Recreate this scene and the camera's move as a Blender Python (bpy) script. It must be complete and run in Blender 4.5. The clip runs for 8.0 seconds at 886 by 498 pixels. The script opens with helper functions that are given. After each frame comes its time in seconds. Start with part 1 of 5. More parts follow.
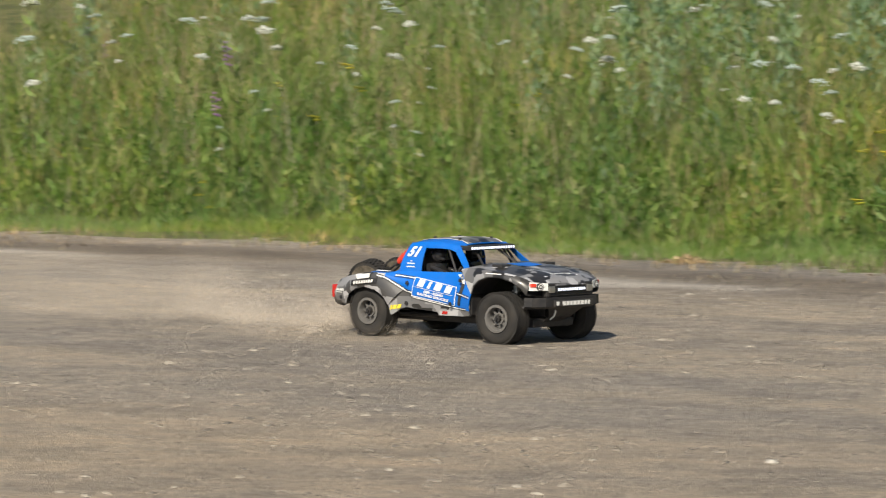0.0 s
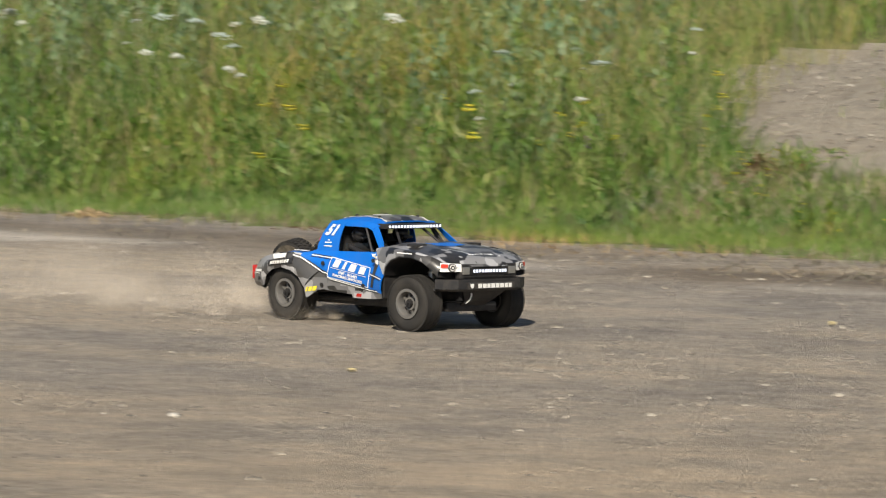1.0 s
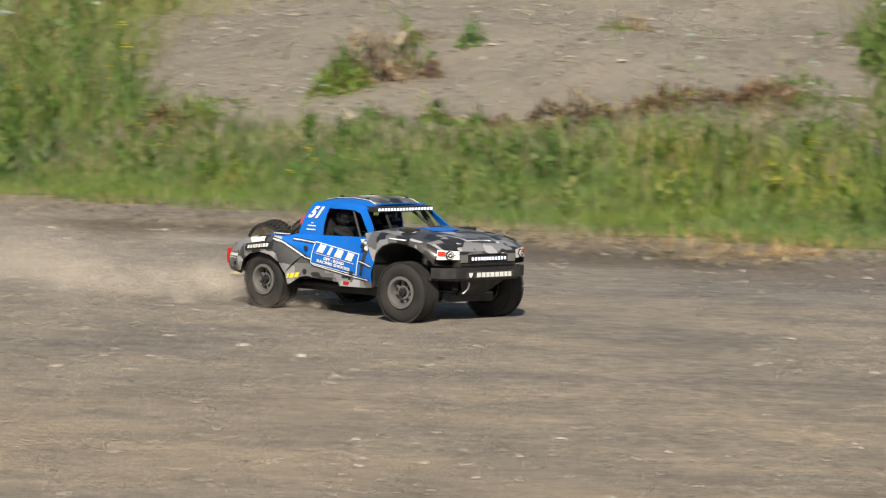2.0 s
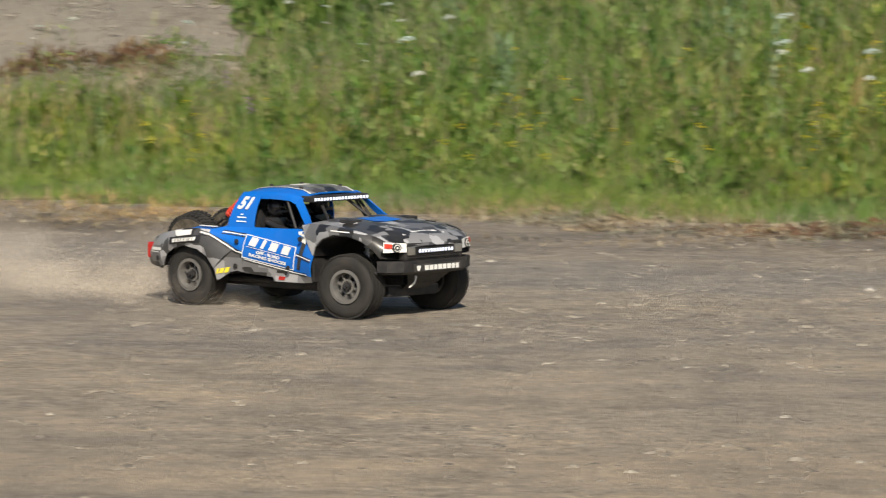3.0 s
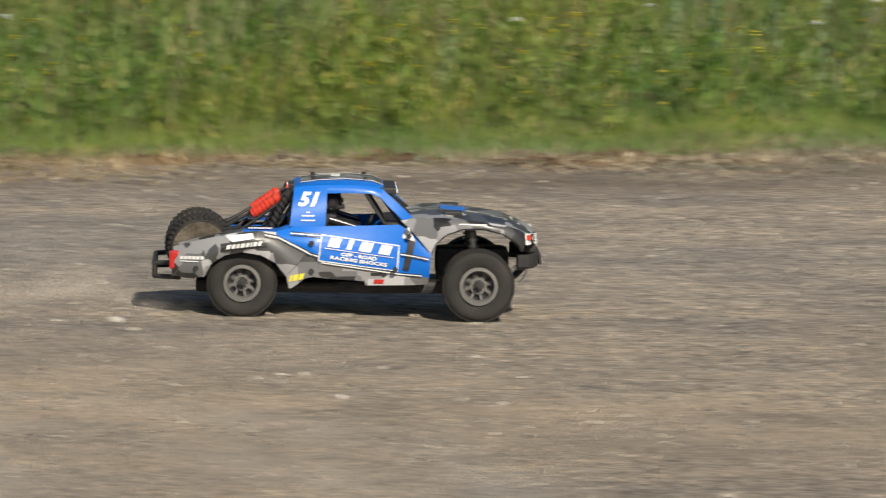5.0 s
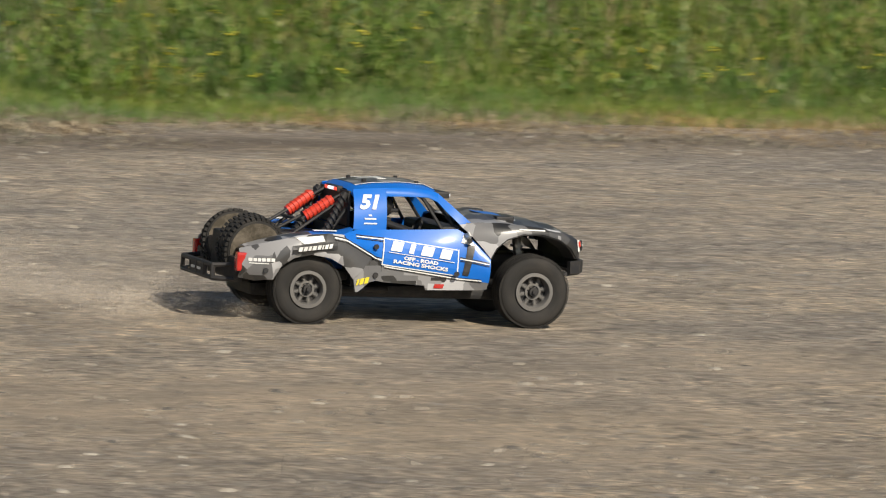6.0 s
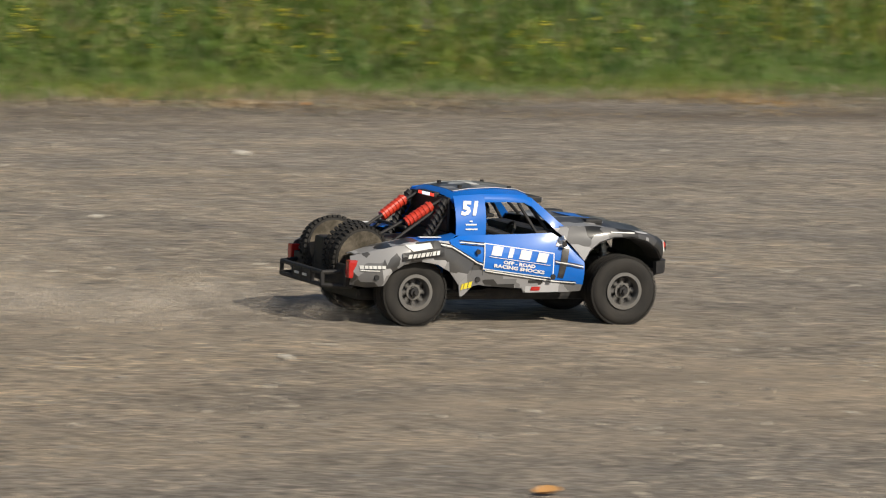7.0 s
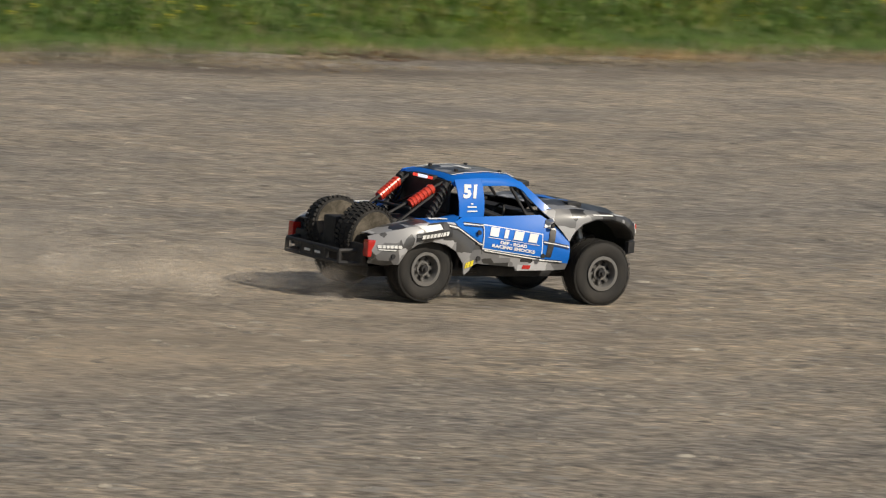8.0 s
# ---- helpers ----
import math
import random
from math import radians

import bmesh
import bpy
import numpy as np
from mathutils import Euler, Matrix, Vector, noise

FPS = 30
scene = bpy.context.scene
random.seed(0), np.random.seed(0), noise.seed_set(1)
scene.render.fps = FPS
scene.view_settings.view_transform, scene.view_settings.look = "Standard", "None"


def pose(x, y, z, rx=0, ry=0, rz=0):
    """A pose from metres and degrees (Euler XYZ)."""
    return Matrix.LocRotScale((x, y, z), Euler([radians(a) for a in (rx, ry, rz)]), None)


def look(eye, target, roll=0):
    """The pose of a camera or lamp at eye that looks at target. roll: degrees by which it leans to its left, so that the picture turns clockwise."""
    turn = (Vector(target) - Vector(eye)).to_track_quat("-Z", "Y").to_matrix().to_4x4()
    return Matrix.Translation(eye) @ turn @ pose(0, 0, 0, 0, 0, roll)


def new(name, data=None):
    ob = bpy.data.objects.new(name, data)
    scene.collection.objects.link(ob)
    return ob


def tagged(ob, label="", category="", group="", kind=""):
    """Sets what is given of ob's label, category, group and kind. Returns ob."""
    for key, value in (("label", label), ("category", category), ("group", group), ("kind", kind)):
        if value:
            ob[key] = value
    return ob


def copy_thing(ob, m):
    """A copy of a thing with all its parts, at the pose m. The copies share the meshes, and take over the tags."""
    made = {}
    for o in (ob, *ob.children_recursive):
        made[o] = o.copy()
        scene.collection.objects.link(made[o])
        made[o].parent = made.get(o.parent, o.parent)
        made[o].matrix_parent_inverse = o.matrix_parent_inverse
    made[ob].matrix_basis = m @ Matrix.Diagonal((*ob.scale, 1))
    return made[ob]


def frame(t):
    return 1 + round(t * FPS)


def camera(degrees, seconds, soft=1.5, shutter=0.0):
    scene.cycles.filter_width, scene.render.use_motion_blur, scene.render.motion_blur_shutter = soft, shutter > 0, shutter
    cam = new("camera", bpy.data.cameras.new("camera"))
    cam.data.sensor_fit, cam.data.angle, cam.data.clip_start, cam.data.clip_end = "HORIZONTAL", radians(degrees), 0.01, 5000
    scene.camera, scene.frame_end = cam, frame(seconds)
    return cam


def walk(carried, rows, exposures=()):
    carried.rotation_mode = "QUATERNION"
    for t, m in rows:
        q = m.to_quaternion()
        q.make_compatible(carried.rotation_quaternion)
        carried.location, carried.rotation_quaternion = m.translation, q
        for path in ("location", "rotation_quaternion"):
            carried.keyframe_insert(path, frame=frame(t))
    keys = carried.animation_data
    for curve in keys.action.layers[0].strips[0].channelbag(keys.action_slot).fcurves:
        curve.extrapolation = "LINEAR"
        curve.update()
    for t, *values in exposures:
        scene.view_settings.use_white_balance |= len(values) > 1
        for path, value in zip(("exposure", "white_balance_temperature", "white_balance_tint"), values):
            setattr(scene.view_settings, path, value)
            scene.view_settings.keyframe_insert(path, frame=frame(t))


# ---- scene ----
from mathutils.bvhtree import BVHTree

# camera: stands at chest height beside the dirt lot and pans after the truck
EYE_HEIGHT = 1.3215
CAM_ROWS = [  # seconds, pan to the right, tilt down, roll, in degrees
    (0.00, -23.096, 3.429, 0.208), (0.50, -20.006, 3.597, 0.678), (1.00, -16.320, 3.904, 0.676),
    (1.50, -13.255, 4.177, 0.977), (2.00, -9.557, 4.365, 1.042), (2.20, -8.017, 4.443, 0.748),
    (2.60, -5.255, 4.586, 0.50), (3.05, -1.963, 4.755, 0.30), (3.50, 2.152, 4.915, 0.409),
    (4.00, 7.581, 5.060, 1.457), (4.50, 11.585, 5.168, 0.942), (5.00, 15.634, 5.338, 1.25),
    (5.20, 18.107, 5.347, 2.40), (5.65, 22.10, 5.375, 2.75), (6.10, 26.00, 5.330, 2.98),
    (6.50, 29.757, 5.275, 2.991), (7.00, 35.430, 5.203, 2.376), (7.50, 41.523, 5.092, 2.811), (8.00, 47.116, 5.112, 3.389)]
cam = camera(10.0, 8.0, soft=1.1, shutter=0.34)
walk(cam, [(t, pose(0, 0, EYE_HEIGHT, 0, 0, -a) @ pose(0, 0, 0, 90 - b) @ pose(0, 0, 0, 0, 0, c)) for t, a, b, c in CAM_ROWS],
     exposures=[(0.0, 0.30), (2.0, 0.28), (4.0, 0.22), (6.5, 0.03), (8.0, -0.14)])

# the truck's way: seconds, x, y, heading, body pitch, body roll
TRUCK_ROWS = [
    (0.00, -6.611, 15.753, -18.22, -0.18, -0.43), (0.50, -5.670, 15.499, -25.93, 0.18, -0.64),
    (1.00, -4.624, 15.253, -31.02, 0.63, -0.99), (1.50, -3.693, 14.955, -33.38, 0.50, -1.85),
    (2.00, -2.641, 14.612, -35.40, 0.18, -0.81), (2.20, -2.236, 14.415, -36.91, 0.48, -1.05),
    (2.60, -1.575, 14.222, -37.87, 0.10, -0.50), (3.05, -0.850, 13.925, -38.31, -0.10, -0.28),
    (3.50, -0.051, 13.553, -37.27, -0.04, -0.14), (4.00, 1.038, 13.011, -34.60, 0.24, 0.52),
    (4.50, 2.035, 12.543, -24.44, -0.72, 0.66), (5.00, 3.154, 12.040, -13.34, 0.52, 0.05),
    (5.20, 3.698, 11.836, -9.50, 0.14, 0.24), (5.65, 4.530, 11.480, -6.70, 0.10, -0.60),
    (6.10, 5.290, 11.090, -6.20, -0.40, -0.80), (6.50, 6.092, 10.734, -7.40, -0.72, -0.79),
    (7.00, 7.446, 10.274, -10.95, -0.01, 0.66), (7.50, 8.684, 9.755, -13.37, -0.74, 0.50),
    (8.00, 9.970, 9.157, -12.98, -0.17, 1.71)]

# ---- world and sun ----
SUN_AZIMUTH = radians(-83)      # the way to the sun, from +x towards +y
SUN_HEIGHT = radians(38)
world = bpy.data.worlds.new("world")
scene.world = world
world.use_nodes = True
wn = world.node_tree
sky = wn.nodes.new("ShaderNodeTexSky")
sky.sky_type, sky.sun_disc = "NISHITA", False
sky.sun_elevation, sky.sun_rotation = SUN_HEIGHT, radians(90) - SUN_AZIMUTH
wn.links.new(sky.outputs["Color"], wn.nodes["Background"].inputs["Color"])
wn.nodes["Background"].inputs["Strength"].default_value = 0.062
sun = new("sun", bpy.data.lights.new("sun", "SUN"))
sun.data.energy, sun.data.angle, sun.data.color = 4.6, radians(0.5), (1.0, 0.91, 0.76)
sun.matrix_world = look((0, 0, 30), (-math.cos(SUN_AZIMUTH) * 30, -math.sin(SUN_AZIMUTH) * 30, 30 - 30 * math.tan(SUN_HEIGHT)))


# ---- materials ----
def material(name, rough=0.6, metal=0.0, color=(0.5, 0.5, 0.5)):
    m = bpy.data.materials.new(name)
    m.use_nodes = True
    b = m.node_tree.nodes["Principled BSDF"]
    b.inputs["Roughness"].default_value, b.inputs["Metallic"].default_value = rough, metal
    b.inputs["Base Color"].default_value = (*color, 1)
    return m, m.node_tree, b


def node(tree, kind, inputs=None, **props):
    n = tree.nodes.new(kind)
    for k, v in props.items():
        setattr(n, k, v)
    for k, v in (inputs or {}).items():
        if isinstance(v, bpy.types.NodeSocket):
            tree.links.new(v, n.inputs[k])
        else:
            n.inputs[k].default_value = v
    return n


def ramp(tree, fac, stops, constant=False):
    n = node(tree, "ShaderNodeValToRGB", {"Fac": fac})
    r = n.color_ramp
    r.interpolation = "CONSTANT" if constant else "LINEAR"
    while len(r.elements) < len(stops):
        r.elements.new(0.5)
    for e, (p, c) in zip(r.elements, stops):
        e.position, e.color = p, (*c, 1)
    return n.outputs["Color"]


def coords(tree, scale=(1, 1, 1), kind="Object"):
    tc = node(tree, "ShaderNodeTexCoord")
    return node(tree, "ShaderNodeMapping", {"Vector": tc.outputs[kind], "Scale": scale}).outputs["Vector"]


def noise_tex(tree, vec, scale, detail=4, rough=0.6):
    return node(tree, "ShaderNodeTexNoise", {"Vector": vec, "Scale": scale, "Detail": detail, "Roughness": rough}).outputs["Fac"]


def mix(tree, fac, a, b, blend="MIX"):
    n = node(tree, "ShaderNodeMix", data_type="RGBA", blend_type=blend)
    for s, v in ((n.inputs[0], fac), (n.inputs[6], a), (n.inputs[7], b)):
        if isinstance(v, bpy.types.NodeSocket):
            tree.links.new(v, s)
        else:
            s.default_value = v if isinstance(v, float) else (*v, 1)
    return n.outputs[2]


def bump(tree, b, height, strength, distance):
    n = node(tree, "ShaderNodeBump", {"Height": height, "Strength": strength, "Distance": distance})
    tree.links.new(n.outputs["Normal"], b.inputs["Normal"])


def dusty(tree, color, amount=0.25, scale=14.0, dust=(0.33, 0.28, 0.22)):
    """Dried dust in patches over a colour."""
    f = ramp(tree, noise_tex(tree, coords(tree), scale, 6, 0.7), [(0.42, (0, 0, 0)), (0.75, (amount, amount, amount))])
    return mix(tree, f, color, dust)


def painted(name, color, rough=0.35, dust=0.2, coat=0.3):
    m, t, b = material(name, rough, 0, color)
    t.links.new(dusty(t, color, dust), b.inputs["Base Color"])
    b.inputs["Coat Weight"].default_value = coat
    b.inputs["Coat Roughness"].default_value = 0.15
    return m


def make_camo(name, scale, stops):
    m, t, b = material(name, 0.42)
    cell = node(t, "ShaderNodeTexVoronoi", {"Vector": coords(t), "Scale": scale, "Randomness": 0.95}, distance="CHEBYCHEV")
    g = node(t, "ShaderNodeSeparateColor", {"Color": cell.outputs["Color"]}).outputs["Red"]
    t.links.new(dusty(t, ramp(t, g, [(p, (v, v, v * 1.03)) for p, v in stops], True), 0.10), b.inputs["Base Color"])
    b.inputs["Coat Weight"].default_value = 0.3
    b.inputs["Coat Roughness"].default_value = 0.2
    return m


def make_rubber():
    m, t, b = material("tyre_rubber", 0.85)
    c = dusty(t, (0.018, 0.017, 0.016), 0.18, 22.0, (0.16, 0.135, 0.11))
    t.links.new(c, b.inputs["Base Color"])
    bump(t, b, noise_tex(t, coords(t), 160, 3), 0.4, 0.002)
    return m


def make_dirt():
    m, t, b = material("dirt_and_gravel", 0.95)
    v = coords(t)
    big = noise_tex(t, coords(t, (0.5, 1.0, 1.0)), 1.1, 5, 0.62)
    fine = noise_tex(t, v, 11.0, 7, 0.75)
    base = ramp(t, big, [(0.28, (0.225, 0.193, 0.160)), (0.44, (0.30, 0.25, 0.195)), (0.57, (0.42, 0.338, 0.24)), (0.72, (0.295, 0.248, 0.195))])
    c = mix(t, ramp(t, fine, [(0.40, (0, 0, 0)), (0.66, (0.7, 0.7, 0.7))]), base, (0.46, 0.395, 0.315))
    grey = ramp(t, noise_tex(t, coords(t, (0.5, 1.0, 1.0)), 0.42, 4, 0.6), [(0.45, (0, 0, 0)), (0.60, (0.55, 0.55, 0.55))])
    c = mix(t, grey, c, mix(t, fine, (0.20, 0.180, 0.157), (0.42, 0.373, 0.318)))
    # clods and hollows of a few centimetres, the shadows between them painted into the colour
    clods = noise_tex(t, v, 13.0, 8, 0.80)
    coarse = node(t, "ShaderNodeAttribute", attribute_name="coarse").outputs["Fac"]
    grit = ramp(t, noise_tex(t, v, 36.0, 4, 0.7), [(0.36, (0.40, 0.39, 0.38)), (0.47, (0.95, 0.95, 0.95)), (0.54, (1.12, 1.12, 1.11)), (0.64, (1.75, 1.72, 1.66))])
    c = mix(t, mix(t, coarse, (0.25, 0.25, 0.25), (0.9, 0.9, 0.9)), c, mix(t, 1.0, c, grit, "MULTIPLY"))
    # low spots multiplied dark as painted shade, high spots pale like light stones
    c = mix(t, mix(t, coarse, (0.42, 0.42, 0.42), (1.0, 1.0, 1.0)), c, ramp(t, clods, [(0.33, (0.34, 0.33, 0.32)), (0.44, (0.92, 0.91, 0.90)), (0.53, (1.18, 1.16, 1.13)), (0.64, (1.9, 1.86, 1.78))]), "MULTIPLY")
    for size, share in ((34.0, 0.50), (15.0, 0.66)):
        stones = node(t, "ShaderNodeTexVoronoi", {"Vector": v, "Scale": size, "Randomness": 1.0})
        hue = node(t, "ShaderNodeSeparateColor", {"Color": stones.outputs["Color"]}).outputs["Green"]
        near = ramp(t, stones.outputs["Distance"], [(0.26, (1, 1, 1)), (0.40, (0, 0, 0))])
        some = ramp(t, hue, [(share, (0, 0, 0)), (share + 0.04, (0.85, 0.85, 0.85))])
        fac = mix(t, 1.0, mix(t, 1.0, near, some, "MULTIPLY"), mix(t, coarse, (0.35, 0.35, 0.35), (1.0, 1.0, 1.0)), "MULTIPLY")
        c = mix(t, fac, c, ramp(t, hue, [(share, (0.10, 0.092, 0.083)), (share + 0.12, (0.24, 0.21, 0.175)), (share + 0.25, (0.38, 0.335, 0.28)), (0.98, (0.50, 0.45, 0.385))]))
    worn = ramp(t, noise_tex(t, coords(t, (0.55, 1.0, 1.0)), 0.9, 7, 0.70), [(0.42, (0, 0, 0)), (0.58, (0.5, 0.5, 0.5))])
    track = node(t, "ShaderNodeAttribute", attribute_name="track").outputs["Fac"]
    worn = mix(t, 1.0, worn, mix(t, track, (0.12, 0.12, 0.12), (1.35, 1.35, 1.35)), "MULTIPLY")
    c = mix(t, worn, c, mix(t, fine, (0.34, 0.272, 0.195), (0.60, 0.49, 0.365)))
    patch = ramp(t, noise_tex(t, coords(t, (0.8, 1.0, 1.0)), 2.6, 6, 0.72), [(0.40, (0.78, 0.79, 0.81)), (0.52, (1.0, 1.0, 1.0)), (0.64, (1.16, 1.14, 1.11))])
    c = mix(t, 1.0, c, patch, "MULTIPLY")
    c = mix(t, 1.0, c, mix(t, track, (1.08, 1.11, 1.17), (1.20, 1.19, 1.18)), "MULTIPLY")
    damp = node(t, "ShaderNodeAttribute", attribute_name="humus").outputs["Fac"]
    c = mix(t, damp, c, mix(t, fine, (0.10, 0.078, 0.058), (0.235, 0.185, 0.135)))
    rut = node(t, "ShaderNodeAttribute", attribute_name="rut").outputs["Fac"]
    c = mix(t, rut, c, mix(t, fine, (0.56, 0.50, 0.43), (0.80, 0.74, 0.66)))
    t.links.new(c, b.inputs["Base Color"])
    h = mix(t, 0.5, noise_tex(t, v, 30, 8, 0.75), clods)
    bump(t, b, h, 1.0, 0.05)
    return m


def foliage(name, stops, rough=0.6, trans=0.35):
    m, t, b = material(name, rough)
    geo = node(t, "ShaderNodeNewGeometry")
    c = ramp(t, geo.outputs["Random Per Island"], stops)
    big = noise_tex(t, coords(t), 0.7, 4)
    c = mix(t, ramp(t, big, [(0.46, (0, 0, 0)), (0.66, (0.9, 0.9, 0.9))]), c, mix(t, 1.0, c, (1.34, 1.08, 0.66), "MULTIPLY"))
    mid = noise_tex(t, coords(t), 2.6, 4, 0.6)
    c = mix(t, ramp(t, mid, [(0.38, (0.75, 0.75, 0.75)), (0.55, (0, 0, 0))]), c, mix(t, 1.0, c, (0.56, 0.74, 0.80), "MULTIPLY"))
    c = mix(t, ramp(t, mid, [(0.55, (0, 0, 0)), (0.72, (0.7, 0.7, 0.7))]), c, mix(t, 1.0, c, (1.3, 1.25, 1.1), "MULTIPLY"))
    t.links.new(c, b.inputs["Base Color"])
    tr = node(t, "ShaderNodeBsdfTranslucent", {"Color": c})
    mx = node(t, "ShaderNodeMixShader", {0: trans, 1: b.outputs[0], 2: tr.outputs[0]})
    t.links.new(mx.outputs[0], t.nodes["Material Output"].inputs["Surface"])
    return m


def plain(name, color, rough=0.6, metal=0.0, dust=0.15):
    m, t, b = material(name, rough, metal, color)
    t.links.new(dusty(t, color, dust, 30.0), b.inputs["Base Color"])
    return m


def glowing(name, color, power):
    m, t, b = material(name, 0.3, 0, tuple(0.35 * c for c in color))
    b.inputs["Emission Color"].default_value, b.inputs["Emission Strength"].default_value = (*color, 1), power
    return m


BLUE = painted("blue_paint", (0.003, 0.140, 0.58), 0.42, 0.05, 0.10)
BLUE.node_tree.nodes["Principled BSDF"].inputs["Specular IOR Level"].default_value = 0.32
CAMO = make_camo("grey_camo_wrap", 21.0, [(0, 0.016), (0.14, 0.06), (0.30, 0.14), (0.52, 0.27), (0.82, 0.46)])
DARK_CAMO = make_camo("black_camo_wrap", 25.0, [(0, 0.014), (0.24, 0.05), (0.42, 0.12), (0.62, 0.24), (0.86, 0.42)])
WHITE = painted("white_decal", (0.78, 0.78, 0.76), 0.5, 0.12, 0.1)
BLACK = painted("black_decal", (0.02, 0.02, 0.022), 0.5, 0.2, 0.1)
PLASTIC = plain("black_plastic", (0.016, 0.016, 0.018), 0.6, 0, 0.10)
RUBBER = make_rubber()
RIM = plain("grey_wheel", (0.15, 0.147, 0.143), 0.5, 0.2, 0.25)
METAL = plain("bare_metal", (0.45, 0.44, 0.42), 0.35, 0.8, 0.3)
RED = painted("red_anodised", (0.62, 0.045, 0.02), 0.35, 0.1, 0.3)
TAIL = painted("red_lens", (0.45, 0.015, 0.012), 0.25, 0.05, 0.6)
YELLOW = painted("yellow_decal", (0.75, 0.62, 0.03), 0.5, 0.1, 0.1)
SKIN = painted("tan_dirt_crust", (0.06, 0.05, 0.035), 0.95, 0.7, 0.0)
LED = glowing("white_led", (0.84, 0.88, 1.0), 1.2)
LED_RED = glowing("red_led", (1.0, 0.08, 0.05), 1.0)
GLOSS = plain("black_gloss", (0.015, 0.015, 0.017), 0.18, 0, 0.05)
DIRT = make_dirt()
GRASS = foliage("meadow_green", [(0, (0.060, 0.128, 0.019)), (0.45, (0.150, 0.258, 0.044)), (0.8, (0.25, 0.335, 0.080)), (1, (0.38, 0.36, 0.16))])
SHORT = foliage("mown_green", [(0, (0.11, 0.20, 0.036)), (0.5, (0.18, 0.29, 0.062)), (0.88, (0.25, 0.34, 0.10)), (1, (0.35, 0.32, 0.17))])
WEED = foliage("blue_green_weed", [(0, (0.13, 0.225, 0.105)), (0.5, (0.23, 0.335, 0.18)), (1, (0.33, 0.43, 0.25))])
STRAW = foliage("dry_straw", [(0, (0.17, 0.125, 0.08)), (0.6, (0.33, 0.265, 0.175)), (1, (0.54, 0.46, 0.33))], 0.8, 0.15)
OCHRE = foliage("ripe_ochre", [(0, (0.24, 0.24, 0.06)), (0.6, (0.36, 0.33, 0.10)), (1, (0.50, 0.42, 0.17))], 0.7, 0.25)
PETAL = foliage("white_petals", [(0, (0.60, 0.60, 0.50)), (1, (0.85, 0.85, 0.78))], 0.7, 0.3)
YPETAL = foliage("yellow_petals", [(0, (0.60, 0.50, 0.03)), (1, (0.82, 0.74, 0.08))], 0.7, 0.25)
PPETAL = foliage("purple_petals", [(0, (0.26, 0.12, 0.30)), (1, (0.42, 0.22, 0.42))], 0.7, 0.25)


# ---- helpers for building ----
def bm_object(name, bm, mat, parent=None, label="", smooth=False):
    me = bpy.data.meshes.new(name)
    bmesh.ops.recalc_face_normals(bm, faces=bm.faces)
    bm.to_mesh(me)
    bm.free()
    me.materials.append(mat)
    if smooth:
        me.polygons.foreach_set("use_smooth", np.ones(len(me.polygons), bool))
        me.set_sharp_from_angle(angle=radians(38))
    ob = new(name, me)
    ob.parent = parent
    if label:
        tagged(ob, label)
    return ob


def part(name, bm, mat, parent, label="", smooth=False):
    return bm_object(name, bm, mat, parent, label, smooth)


def add_box(bm, lo, hi, bevel=0.0, m=None):
    c = bmesh.ops.create_cube(bm, size=1.0)["verts"]
    for v in c:
        v.co = Vector([lo[i] + (v.co[i] + 0.5) * (hi[i] - lo[i]) for i in range(3)])
    if bevel:
        edges = list({e for v in c for e in v.link_edges})
        r = bmesh.ops.bevel(bm, geom=edges, offset=bevel, segments=2, profile=0.7, affect="EDGES")
        c = list({v for f in r["faces"] for v in f.verts} | {v for v in c if v.is_valid})
    if m:
        bmesh.ops.transform(bm, matrix=m, verts=c)
    return c


def box(lo, hi, bevel=0.0, m=None):
    bm = bmesh.new()
    add_box(bm, lo, hi, bevel, m)
    return bm


def add_tube(bm, a, b, r, n=10, r2=None):
    a, b = Vector(a), Vector(b)
    m = Matrix.Translation((a + b) / 2) @ (b - a).to_track_quat("Z", "Y").to_matrix().to_4x4()
    return bmesh.ops.create_cone(bm, cap_ends=True, segments=n, radius1=r, radius2=r if r2 is None else r2, depth=(b - a).length, matrix=m)["verts"]


def tubes(chains, r, n=8):
    bm = bmesh.new()
    for chain in chains:
        for a, b in zip(chain, chain[1:]):
            add_tube(bm, a, b, r, n)
        for p in chain:
            bmesh.ops.create_uvsphere(bm, u_segments=n, v_segments=5, radius=r, matrix=Matrix.Translation(p))
    return bm


